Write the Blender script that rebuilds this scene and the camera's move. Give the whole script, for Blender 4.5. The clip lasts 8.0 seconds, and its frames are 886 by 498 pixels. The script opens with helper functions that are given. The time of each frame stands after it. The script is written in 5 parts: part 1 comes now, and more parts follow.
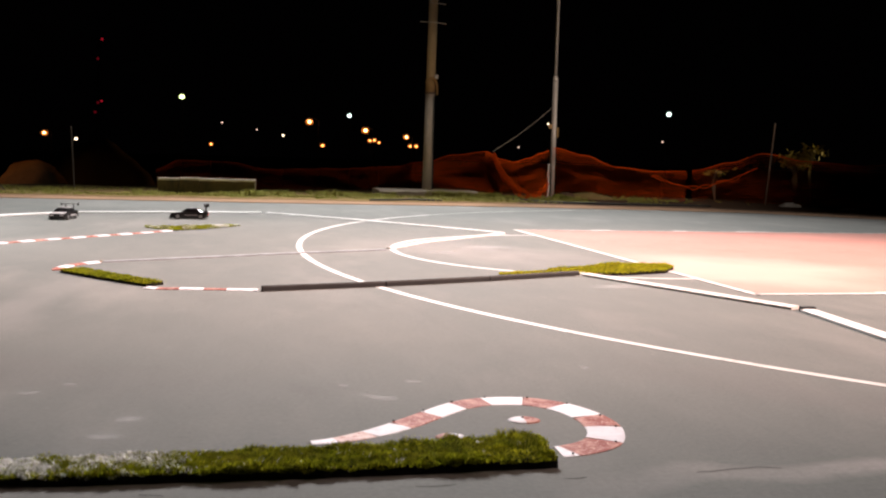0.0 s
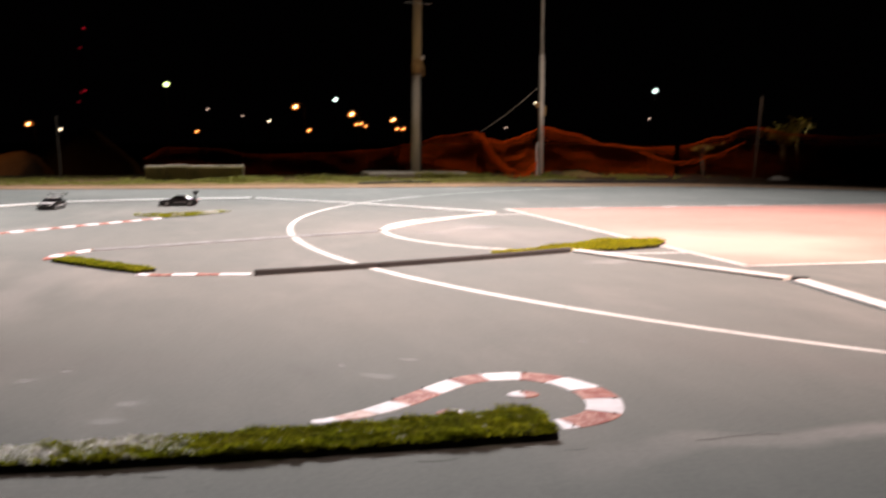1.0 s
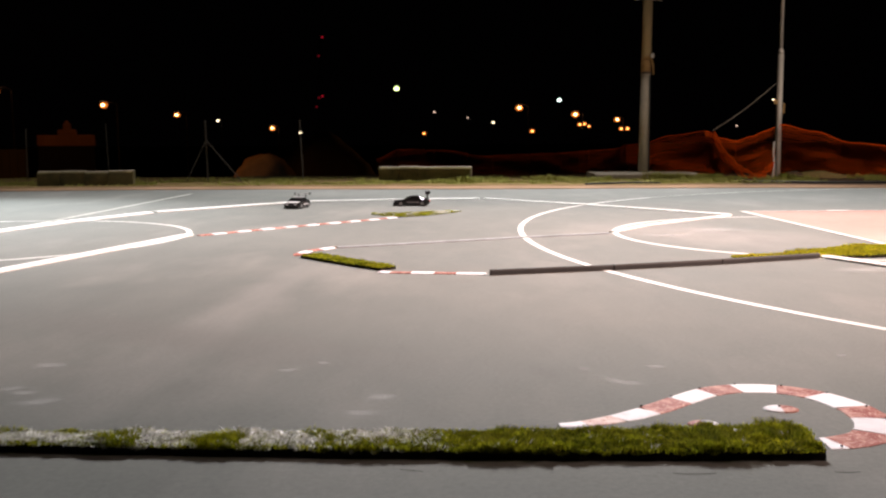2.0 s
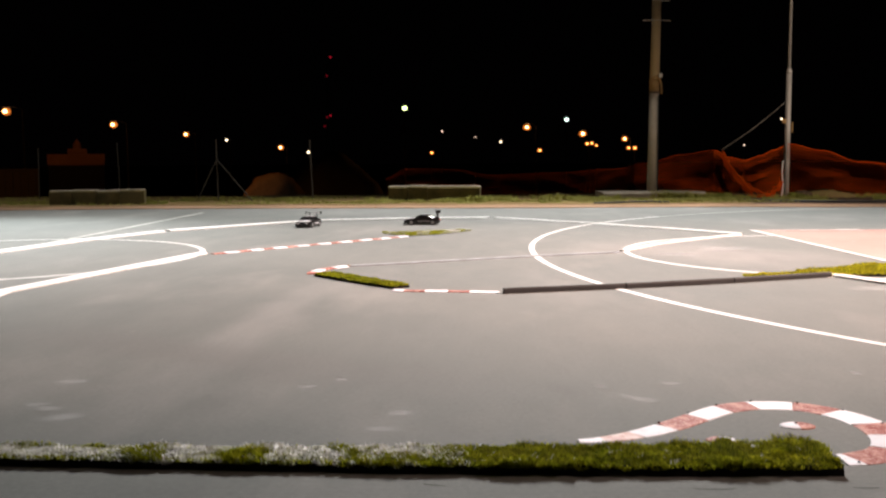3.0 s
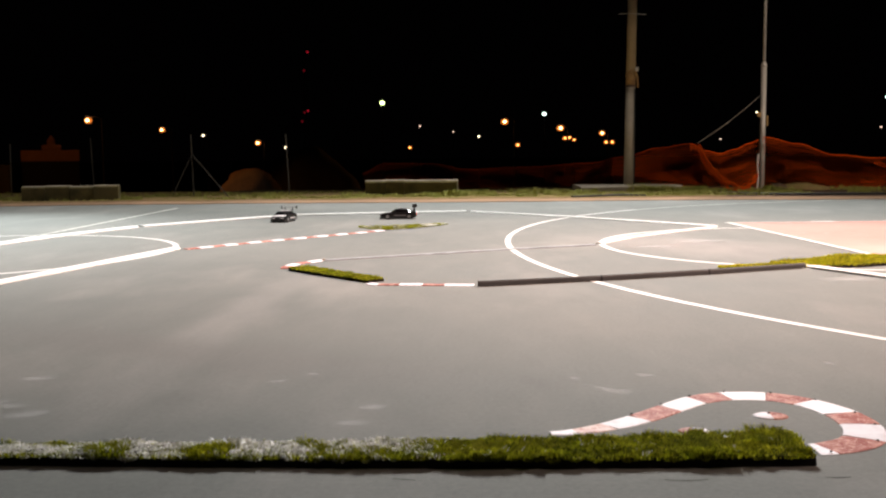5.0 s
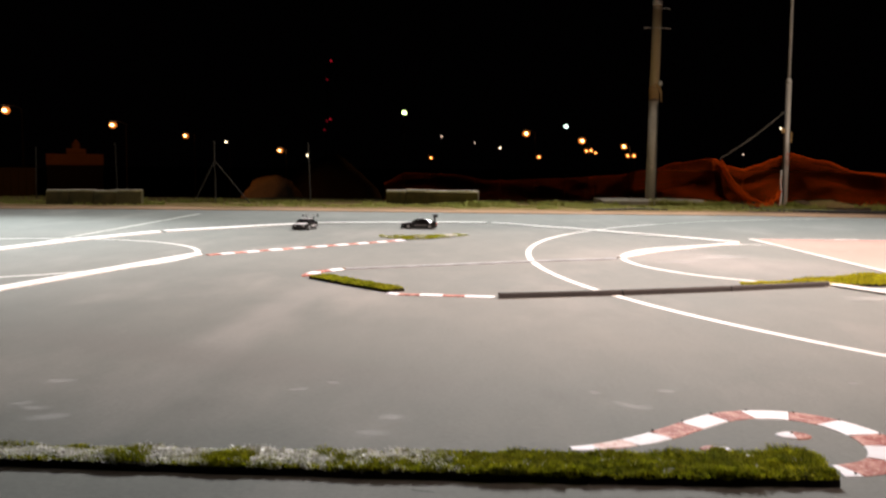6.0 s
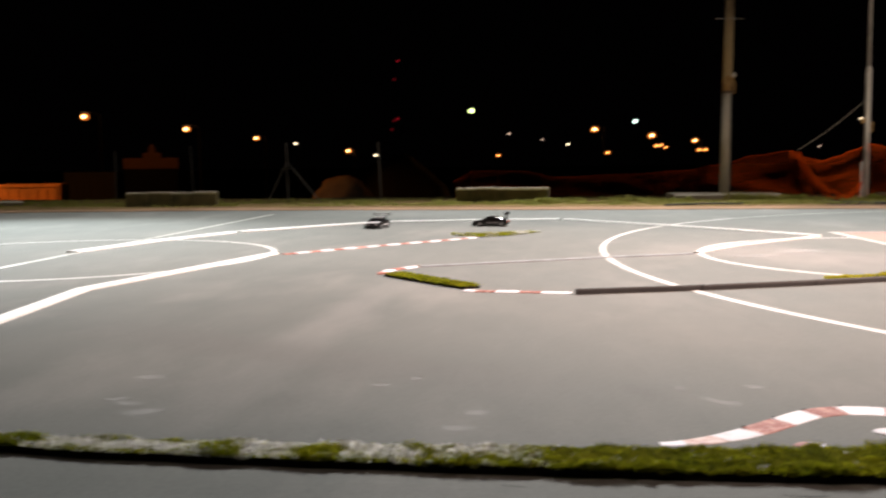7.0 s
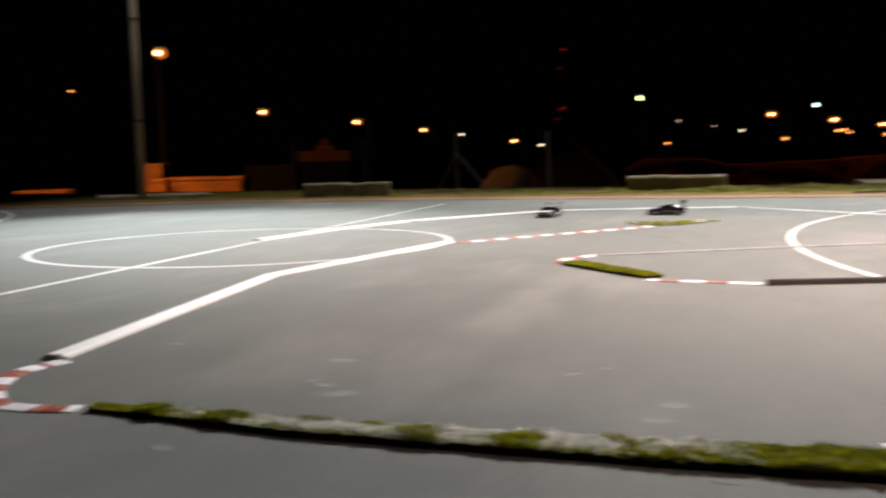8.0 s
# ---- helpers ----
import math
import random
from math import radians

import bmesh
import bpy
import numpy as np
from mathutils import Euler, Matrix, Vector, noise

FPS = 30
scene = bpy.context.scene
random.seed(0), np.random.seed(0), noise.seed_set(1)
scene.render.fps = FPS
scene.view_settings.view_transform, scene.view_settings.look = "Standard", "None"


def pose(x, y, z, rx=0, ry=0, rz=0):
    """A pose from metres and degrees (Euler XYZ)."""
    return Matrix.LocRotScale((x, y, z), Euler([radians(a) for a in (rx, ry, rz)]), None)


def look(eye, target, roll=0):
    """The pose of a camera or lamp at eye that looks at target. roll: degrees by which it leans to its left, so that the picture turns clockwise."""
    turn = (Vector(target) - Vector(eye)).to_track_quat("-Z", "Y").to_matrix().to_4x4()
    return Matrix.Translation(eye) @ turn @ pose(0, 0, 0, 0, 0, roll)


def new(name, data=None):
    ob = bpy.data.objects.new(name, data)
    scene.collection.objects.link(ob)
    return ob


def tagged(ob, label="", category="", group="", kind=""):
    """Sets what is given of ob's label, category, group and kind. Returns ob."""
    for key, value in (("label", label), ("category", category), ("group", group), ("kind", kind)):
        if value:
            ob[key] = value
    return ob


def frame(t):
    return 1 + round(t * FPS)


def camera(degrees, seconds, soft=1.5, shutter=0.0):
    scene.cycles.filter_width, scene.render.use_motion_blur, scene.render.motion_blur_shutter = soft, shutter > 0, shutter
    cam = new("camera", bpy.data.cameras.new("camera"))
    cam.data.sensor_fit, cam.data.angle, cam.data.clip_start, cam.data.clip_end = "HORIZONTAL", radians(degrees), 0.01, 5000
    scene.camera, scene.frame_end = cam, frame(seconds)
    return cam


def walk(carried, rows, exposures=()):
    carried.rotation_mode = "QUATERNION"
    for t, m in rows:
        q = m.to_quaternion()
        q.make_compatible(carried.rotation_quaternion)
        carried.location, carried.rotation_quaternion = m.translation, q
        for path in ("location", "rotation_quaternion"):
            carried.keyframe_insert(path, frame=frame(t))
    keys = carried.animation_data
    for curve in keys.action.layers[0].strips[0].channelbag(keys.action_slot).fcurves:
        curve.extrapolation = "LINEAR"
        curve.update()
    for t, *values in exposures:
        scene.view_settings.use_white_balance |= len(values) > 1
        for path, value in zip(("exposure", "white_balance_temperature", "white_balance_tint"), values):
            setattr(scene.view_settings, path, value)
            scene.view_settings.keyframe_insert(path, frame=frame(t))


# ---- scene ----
cam = camera(50.26, 8.0, soft=2.2, shutter=0.9)
PATH = [
    (0, pose(0.096, -0.025, 0.765, 84.64, -1.48, -9.87)),
    (0.1, pose(0.103, -0.016, 0.762, 84.74, -1.50, -10.43)),
    (0.2, pose(0.108, -0.016, 0.761, 85.53, -1.75, -12.25)),
    (0.3, pose(0.102, -0.021, 0.760, 85.47, -1.73, -11.81)),
    (0.5, pose(0.090, -0.030, 0.759, 85.05, -1.63, -11.94)),
    (0.8, pose(0.075, -0.037, 0.756, 84.21, -0.45, -11.31)),
    (1, pose(0.080, -0.022, 0.749, 83.57, -0.13, -10.64)),
    (1.2, pose(0.040, -0.010, 0.745, 82.86, -0.07, -8.38)),
    (1.5, pose(0.030, 0.005, 0.747, 82.73, 0.25, -4.51)),
    (1.8, pose(-0.001, 0.017, 0.748, 83.57, 0.76, 0.66)),
    (2, pose(-0.001, 0.002, 0.752, 83.63, 0.36, 2.70)),
    (2.2, pose(-0.018, -0.008, 0.735, 83.36, 0.12, 2.72)),
    (3.3, pose(-0.035, -0.047, 0.758, 85.10, 0.31, 3.36)),
    (3.5, pose(-0.016, -0.033, 0.745, 84.69, -0.18, 3.32)),
    (4, pose(-0.013, -0.001, 0.741, 84.52, 1.36, 1.50)),
    (4.2, pose(-0.011, -0.001, 0.741, 84.78, 0.99, 1.24)),
    (5.3, pose(-0.012, -0.009, 0.739, 84.40, 0.55, 2.08)),
    (5.5, pose(-0.013, -0.014, 0.741, 84.42, 0.62, 2.31)),
    (6, pose(-0.023, -0.003, 0.742, 85.10, -0.45, 3.09)),
    (6.5, pose(-0.038, -0.004, 0.738, 86.30, -0.54, 4.22)),
    (7, pose(-0.067, -0.006, 0.734, 84.99, 0.54, 7.15)),
    (7.5, pose(-0.103, 0.003, 0.728, 84.80, 0.91, 11.21)),
    (7.7, pose(-0.109, -0.014, 0.730, 84.66, 0.88, 13.16)),
    (8, pose(-0.162, 0.024, 0.718, 84.55, 1.25, 17.07)),
]
walk(cam, PATH, [(0, 0.0, 6500, 15), (1.5, 0.0, 6500, 14), (3.5, 0.0, 6500, 11), (5.5, 0.0, 6500, 10), (8, 0.0, 6500, 10)])

# ---- night sky ----
world = bpy.data.worlds.new("night_sky")
scene.world = world
world.use_nodes = True
bg = world.node_tree.nodes["Background"]
bg.inputs["Color"].default_value = (0.9, 0.62, 0.78, 1)
bg.inputs["Strength"].default_value = 0.0003


# ---- floodlights, all unseen: on two poles and off to the right ----
def flood(name, eye, target, watts, colour, angle, blend, size):
    light = bpy.data.lights.new(name, "SPOT")
    light.energy, light.color = watts, colour
    light.spot_size, light.spot_blend, light.shadow_soft_size = radians(angle), blend, size
    ob = new(name, light)
    ob.matrix_world = look(eye, target)


flood("floodlight_utility_pole", (2.8, 18.6, 12.6), (-0.1, 10.2, 0), 24000, (1.0, 0.955, 0.915), 90, 1.0, 0.10)
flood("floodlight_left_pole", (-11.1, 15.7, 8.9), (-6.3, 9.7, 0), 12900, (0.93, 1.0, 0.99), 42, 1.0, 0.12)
# Second light, added to brighten the verge, the barrier and the pole.
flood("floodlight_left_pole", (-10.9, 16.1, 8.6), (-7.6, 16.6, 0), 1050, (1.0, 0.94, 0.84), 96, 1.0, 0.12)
flood("floodlight_right_side", (20.0, 3.0, 14.0), (3.15, 6.75, 0), 81000, (1.0, 0.67, 0.545), 28, 1.0, 0.15)
# Unseen, with no pole: aimed at the netting, mast and utility pole.
flood("floodlight_right_side", (14.0, 4.6, 10.0), (6.9, 20.5, 1.5), 9000, (1.0, 0.84, 0.70), 26, 1.0, 0.7)


def sodium(name, place, target, watts, angle):
    flood(name, place, target, watts, (1.0, 0.36, 0.06), angle, 0.6, 0.3)


# Moved away from its street lamp to stand nearer the containers.
sodium("sodium_light_yard", (-18.6, 25.0, 3.6), (-21.6, 29.6, -1.2), 1700, 124)
# Added to brighten the sand mound; no lamp stands here.
sodium("sodium_light_street", (-10.6, 23.6, 4.0), (-6.8, 26.6, -0.4), 175, 64)
# Unseen light with no lamp of its own, added to brighten the bush.
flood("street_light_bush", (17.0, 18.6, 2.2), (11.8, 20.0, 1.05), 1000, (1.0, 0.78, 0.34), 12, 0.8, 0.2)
sodium("sodium_light_square", (-36.0, 72.0, 6.0), (-39.0, 86.0, 2.4), 300, 60)
# Added for the earth mound's right flank; no lamp stands here.
sodium("sodium_light_road", (14.0, 60.0, 8.0), (-3.6, 32.4, 0.4), 2800, 10)


# ---- materials ----
def mat(name, colour, rough=0.7, metal=0.0, spec=0.5):
    m = bpy.data.materials.new(name)
    m.use_nodes = True
    b = m.node_tree.nodes["Principled BSDF"]
    b.inputs["Base Color"].default_value = (*colour, 1)
    b.inputs["Roughness"].default_value = rough
    b.inputs["Metallic"].default_value = metal
    b.inputs["Specular IOR Level"].default_value = spec
    return m


class Nodes:
    """Short hand for wiring a node material."""

    def __init__(self, m):
        self.m, self.t = m, m.node_tree
        self.b = self.t.nodes["Principled BSDF"]
        self.co = self.t.nodes.new("ShaderNodeTexCoord").outputs["Object"]

    def add(self, kind, **inputs):
        n = self.t.nodes.new(kind)
        for key, value in inputs.items():
            n.inputs[key.replace("_", " ")].default_value = value
        return n

    def link(self, a, b):
        self.t.links.new(a, b)

    def noise(self, scale, detail=4, rough=0.55, co=None, stretch=None):
        src = co or self.co
        if stretch:
            mp = self.add("ShaderNodeMapping")
            mp.inputs["Scale"].default_value = stretch[:3]
            if len(stretch) > 3:
                mp.inputs["Rotation"].default_value = (0, 0, radians(stretch[3]))
            self.link(src, mp.inputs["Vector"])
            src = mp.outputs["Vector"]
        n = self.add("ShaderNodeTexNoise", Scale=scale, Detail=detail, Roughness=rough)
        self.link(src, n.inputs["Vector"])
        return n.outputs["Fac"]

    def ramp(self, fac, *stops):
        r = self.t.nodes.new("ShaderNodeValToRGB")
        while len(r.color_ramp.elements) < len(stops):
            r.color_ramp.elements.new(0.5)
        for e, (pos, col) in zip(r.color_ramp.elements, stops):
            e.position = pos
            e.color = (*col, 1) if len(col) == 3 else col
        self.link(fac, r.inputs["Fac"])
        return r.outputs["Color"]

    def mix(self, fac, a, b, blend="MIX"):
        n = self.t.nodes.new("ShaderNodeMix")
        n.data_type, n.blend_type = "RGBA", blend
        for slot, value in ((0, fac), (6, a), (7, b)):
            if hasattr(value, "is_linked"):
                self.link(value, n.inputs[slot])
            elif slot == 0:
                n.inputs[slot].default_value = value
            else:
                n.inputs[slot].default_value = (*value, 1)
        return n.outputs[2]

    def colour(self, out):
        self.link(out, self.b.inputs["Base Color"])

    def bump(self, fac, strength, distance):
        n = self.add("ShaderNodeBump", Strength=strength, Distance=distance)
        self.link(fac, n.inputs["Height"])
        self.link(n.outputs["Normal"], self.b.inputs["Normal"])


def two_tone(name, a, b, scale, rough=0.7, bump=0.2, distance=0.004, metal=0.0, spec=0.5, stretch=None):
    """A surface that varies between two colours, broadly and finely, with relief."""
    m = mat(name, a, rough, metal, spec)
    n = Nodes(m)
    broad = n.noise(scale, 5, 0.6, stretch=stretch)
    fine = n.noise(scale * 14, 3, 0.6)
    col = n.mix(n.ramp(broad, (0.3, (0, 0, 0)), (0.7, (1, 1, 1))), a, b)
    n.colour(n.mix(0.35, col, n.ramp(fine, (0.2, (0.45, 0.45, 0.45)), (0.8, (1, 1, 1))), "MULTIPLY"))
    if bump:
        n.bump(fine, bump, distance)
    return m


def scuffed(name, a, b, scale, wear=1.0):
    """Thin plastic sheet: one colour rubbed through to another in flecks and long scratches, its tone uneven from piece to piece."""
    m = mat(name, a, 0.62, 0, 0.2)
    n = Nodes(m)
    fleck = n.noise(scale * 3.5, 6, 0.75)
    broad = n.noise(scale * 0.7, 4, 0.6)
    scratch = n.noise(scale * 2, 4, 0.7, stretch=(0.3, 2.5, 1, 30))
    col = n.mix(n.ramp(broad, (0.44, (0, 0, 0)), (0.66, (0.7, 0.7, 0.7))), a, b)
    col = n.mix(n.ramp(fleck, (0.54, (0, 0, 0)), (0.60, (0.95 * wear, 0.95 * wear, 0.95 * wear))), col, b)
    col = n.mix(n.ramp(scratch, (0.56, (0, 0, 0)), (0.66, (0.6 * wear, 0.6 * wear, 0.6 * wear))), col, tuple(c * 0.55 for c in a))
    each = n.t.nodes.new("ShaderNodeObjectInfo").outputs["Random"]
    n.colour(n.mix(1.0, col, n.ramp(each, (0.0, (0.82, 0.82, 0.82)), (1.0, (1.05, 1.05, 1.05))), "MULTIPLY"))
    n.bump(broad, 0.15, 0.003)
    return m


def worn_or_lit_lane(n, a, b, half, amount, stray=0.5):
    """A mask along a line on the ground, soft at its edges and broken up by noise."""
    d = Vector((b[0] - a[0], b[1] - a[1], 0))
    turn = math.atan2(d.y, d.x)
    mp = n.add("ShaderNodeMapping")
    mp.vector_type = "TEXTURE"
    mp.inputs["Location"].default_value = ((a[0] + b[0]) / 2, (a[1] + b[1]) / 2, 0)
    mp.inputs["Rotation"].default_value = (0, 0, turn)
    mp.inputs["Scale"].default_value = (d.length / 2, half, 1)
    warp = n.add("ShaderNodeTexNoise", Scale=1.6, Detail=5.0)
    n.link(n.co, warp.inputs["Vector"])
    shift = n.t.nodes.new("ShaderNodeVectorMath")
    shift.operation = "MULTIPLY_ADD"
    shift.inputs[1].default_value, shift.inputs[2].default_value = (stray, stray, 0), (-stray / 2, -stray / 2, 0)
    n.link(warp.outputs["Color"], shift.inputs[0])
    add = n.t.nodes.new("ShaderNodeVectorMath")
    n.link(n.co, add.inputs[0])
    n.link(shift.outputs[0], add.inputs[1])
    n.link(add.outputs[0], mp.inputs["Vector"])
    sep = n.t.nodes.new("ShaderNodeSeparateXYZ")
    n.link(mp.outputs[0], sep.inputs[0])
    keep = None
    for axis in ("X", "Y"):
        ab = n.t.nodes.new("ShaderNodeMath")
        ab.operation = "ABSOLUTE"
        n.link(sep.outputs[axis], ab.inputs[0])
        soft = n.ramp(ab.outputs[0], (0.35, (1, 1, 1)), (1.0, (0, 0, 0)))
        keep = soft if keep is None else n.mix(1.0, keep, soft, "MULTIPLY")
    return n.mix(1.0, keep, (amount, amount, amount), "MULTIPLY")


def asphalt_material():
    m = mat("court_asphalt", (0.2, 0.2, 0.19), 0.8, 0, 0.25)
    n = Nodes(m)
    broad = n.noise(0.35, 4, 0.55)
    smear = n.noise(1.1, 5, 0.6, stretch=(1.0, 0.45, 1, 35))
    fine = n.noise(60, 4, 0.7)
    speck = n.noise(420, 2, 0.6)
    col = n.mix(n.ramp(broad, (0.32, (0, 0, 0)), (0.68, (1, 1, 1))), (0.114, 0.125, 0.119), (0.168, 0.176, 0.167))
    col = n.mix(n.ramp(smear, (0.52, (0, 0, 0)), (0.75, (0.45, 0.45, 0.45))), col, (0.27, 0.262, 0.25))
    col = n.mix(worn_or_lit_lane(n, (-1.10, 6.3), (-1.19, 2.2), 0.18, 0.40, 0.2), col, (0.235, 0.234, 0.228))
    col = n.mix(worn_or_lit_lane(n, (0.72, 2.05), (3.0, 2.45), 0.10, 0.9), col, (0.26, 0.255, 0.245))
    col = n.mix(worn_or_lit_lane(n, (-2.4, 4.2), (0.2, 2.9), 0.28, 0.6), col, (0.14, 0.142, 0.136))
    col = n.mix(worn_or_lit_lane(n, (1.2, 3.6), (3.2, 1.7), 0.24, 0.6), col, (0.15, 0.15, 0.144))
    # Paler by the free-throw arc: the warm light pool painted into the asphalt.
    col = n.mix(worn_or_lit_lane(n, (0.9, 9.2), (2.5, 6.5), 0.75, 0.6), col, (0.235, 0.225, 0.218))
    drag = n.noise(2.0, 5, 0.65, stretch=(1.3, 0.55, 1, -14))
    col = n.mix(n.ramp(drag, (0.56, (0, 0, 0)), (0.72, (0.4, 0.4, 0.4))), col, (0.115, 0.118, 0.114))
    chalk = n.noise(2.3, 6, 0.7, stretch=(1.8, 0.7, 1, -20))
    col = n.mix(n.ramp(chalk, (0.69, (0, 0, 0)), (0.76, (0.5, 0.5, 0.5))), col, (0.42, 0.41, 0.39))
    patchy = n.noise(3.0, 6, 0.62, stretch=(1.3, 0.5, 1, 20))
    col = n.mix(1.0, col, n.ramp(patchy, (0.30, (0.92, 0.93, 0.925)), (0.52, (1.0, 1.0, 1.0)), (0.72, (1.09, 1.08, 1.07))), "MULTIPLY")
    col = n.mix(0.5, col, n.ramp(fine, (0.25, (0.6, 0.6, 0.6)), (0.75, (1.15, 1.15, 1.15))), "MULTIPLY")
    n.colour(col)
    n.link(n.ramp(broad, (0.3, (0.72, 0.72, 0.72)), (0.7, (0.85, 0.85, 0.85))), n.b.inputs["Roughness"])
    n.bump(speck, 0.35, 0.003)
    return m


def paint_material(name, colour, worn, threshold, rough=0.5, lane=None):
    """Court paint that has worn through to the asphalt in flecks."""
    m = mat(name, colour, rough)
    n = Nodes(m)
    wear = n.noise(9, 6, 0.75)
    tone = n.noise(1.2, 4, 0.6)
    col = n.mix(n.ramp(tone, (0.3, (0, 0, 0)), (0.7, (1, 1, 1))), colour, tuple(c * 0.8 for c in colour))
    col = n.mix(n.ramp(wear, (threshold, (0, 0, 0)), (threshold + 0.1, (0.8, 0.8, 0.8))), col, worn)
    # Pale lane: wear, plus the floodlight's hot pool put into the colour.
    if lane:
        col = n.mix(worn_or_lit_lane(n, *lane), col, (0.44, 0.325, 0.275))
    n.colour(col)
    n.bump(n.noise(300, 2), 0.25, 0.002)
    return m


def turf_material(name, white, lime=False):
    """Plastic blades: green tones by blade, or the bleached ones."""
    m = mat(name, (0.09, 0.13, 0.02), 0.38 if white else 0.75, 0, 0.6 if white else 0.04)
    n = Nodes(m)
    isl = n.t.nodes.new("ShaderNodeNewGeometry").outputs["Random Per Island"]
    green = n.ramp(isl, (0.0, (0.06, 0.07, 0.006)), (0.4, (0.25, 0.29, 0.010)), (0.8, (0.46, 0.50, 0.020)), (1.0, (0.62, 0.62, 0.07)))
    if lime:
        green = n.ramp(isl, (0.0, (0.16, 0.17, 0.008)), (0.4, (0.42, 0.43, 0.012)), (0.8, (0.62, 0.60, 0.02)), (1.0, (0.75, 0.70, 0.08)))
    if white:
        green = n.ramp(isl, (0.0, (0.50, 0.50, 0.46)), (0.5, (0.86, 0.86, 0.84)), (1.0, (0.95, 0.95, 0.95)))
    else:
        spot = n.ramp(n.noise(48, 3, 0.6), (0.30, (0.35, 0.36, 0.35)), (0.66, (1.15, 1.12, 1.1)))
        tone = n.ramp(n.noise(7, 4, 0.6), (0.32, (0.72, 0.78, 0.8)), (0.68, (1.12, 1.06, 1.0)))
        green = n.mix(1.0, n.mix(1.0, green, spot, "MULTIPLY"), tone, "MULTIPLY")
    n.colour(green)
    thin = n.t.nodes.new("ShaderNodeBsdfTranslucent")
    n.link(green, thin.inputs["Color"])
    both = n.t.nodes.new("ShaderNodeMixShader")
    both.inputs["Fac"].default_value = 0.4 if white else 0.55
    n.link(n.b.outputs[0], both.inputs[1])
    n.link(thin.outputs[0], both.inputs[2])
    n.link(both.outputs[0], n.t.nodes["Material Output"].inputs["Surface"])
    return m


def glow(name, colour, strength, lights=False):
    m = mat(name, (0.02, 0.02, 0.02))
    b = m.node_tree.nodes["Principled BSDF"]
    b.inputs["Emission Color"].default_value = (*colour, 1)
    b.inputs["Emission Strength"].default_value = strength
    m.cycles.emission_sampling = "AUTO" if lights else "NONE"
    return m


ASPHALT = asphalt_material()
WHITE_LINE = paint_material("white_court_paint", (0.66, 0.66, 0.65), (0.30, 0.30, 0.29), 0.54)
WORN_LINE = paint_material("faded_court_paint", (0.52, 0.53, 0.49), (0.22, 0.22, 0.21), 0.47)
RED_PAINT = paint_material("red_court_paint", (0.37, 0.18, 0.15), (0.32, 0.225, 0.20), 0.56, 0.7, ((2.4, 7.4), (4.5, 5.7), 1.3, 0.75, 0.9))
DIRT = two_tone("pale_dirt", (0.31, 0.195, 0.12), (0.20, 0.125, 0.075), 0.8, 0.95, 0.5, 0.02, spec=0.2)
EARTH = two_tone("dark_earth", (0.085, 0.065, 0.042), (0.045, 0.04, 0.025), 0.25, 0.95, 0.5, 0.03, spec=0.1)
SAND = two_tone("heaped_sand", (0.34, 0.25, 0.16), (0.24, 0.17, 0.11), 1.2, 0.95, 0.6, 0.03, spec=0.1)
CONCRETE = two_tone("weathered_concrete", (0.16, 0.125, 0.042), (0.06, 0.052, 0.016), 3.4, 0.9, 0.35, 0.006)
POLE_CONCRETE = two_tone("pole_concrete", (0.51, 0.45, 0.36), (0.28, 0.24, 0.18), 1.1, 0.85, 0.3, 0.004, stretch=(1, 1, 0.25))
WEATHERED_WOOD = two_tone("tan_weathered_shaft", (0.52, 0.40, 0.22), (0.30, 0.21, 0.10), 1.6, 0.85, 0.3, 0.004, stretch=(1, 1, 0.2))
GALVANISED = two_tone("galvanised_steel", (0.62, 0.58, 0.52), (0.44, 0.40, 0.35), 2.0, 0.55, 0.1, 0.002, metal=0.2)
RUST = two_tone("rusty_iron", (0.16, 0.10, 0.06), (0.08, 0.06, 0.05), 3.0, 0.8, 0.3, 0.003)
POST_STEEL = two_tone("dull_rusted_steel", (0.085, 0.073, 0.06), (0.055, 0.045, 0.036), 3.0, 0.85, 0.1, 0.002)
CABLE_RUST = two_tone("rust_stained_box", (0.42, 0.26, 0.09), (0.26, 0.15, 0.06), 4.0, 0.8, 0.2, 0.003)
DARK_METAL = two_tone("dark_steel", (0.05, 0.05, 0.055), (0.03, 0.03, 0.03), 3.0, 0.5, 0.1, 0.002, metal=0.5)
WHITE_BOARD = two_tone("white_painted_board", (0.88, 0.89, 0.90), (0.80, 0.81, 0.81), 3.0, 0.42, 0.1, 0.001, spec=0.5)
GREY_BOARD = two_tone("grey_plastic_edging", (0.046, 0.046, 0.047), (0.028, 0.028, 0.029), 3.5, 0.65, 0.15, 0.001, spec=0.2)
PALE_BOARD = two_tone("scuffed_grey_edging", (0.27, 0.30, 0.34), (0.15, 0.165, 0.185), 6.0, 0.55, 0.15, 0.001)
CURB_WHITE = scuffed("white_curb_plastic", (0.84, 0.84, 0.91), (0.66, 0.64, 0.70), 18.0, 0.3)
CURB_RED = scuffed("faded_red_curb_plastic", (0.23, 0.036, 0.022), (0.60, 0.33, 0.27), 26.0)
CURB_PINK = scuffed("pink_faded_curb_plastic", (0.74, 0.60, 0.58), (0.50, 0.20, 0.15), 20.0)
DUSTY_BOARD = two_tone("dusty_white_board", (0.78, 0.75, 0.72), (0.64, 0.61, 0.59), 3.0, 0.6, 0.1, 0.001, spec=0.25)
BACKING = two_tone("black_rubber_backing", (0.012, 0.012, 0.011), (0.02, 0.019, 0.017), 9.0, 0.95, 0.4, 0.004, spec=0.03)
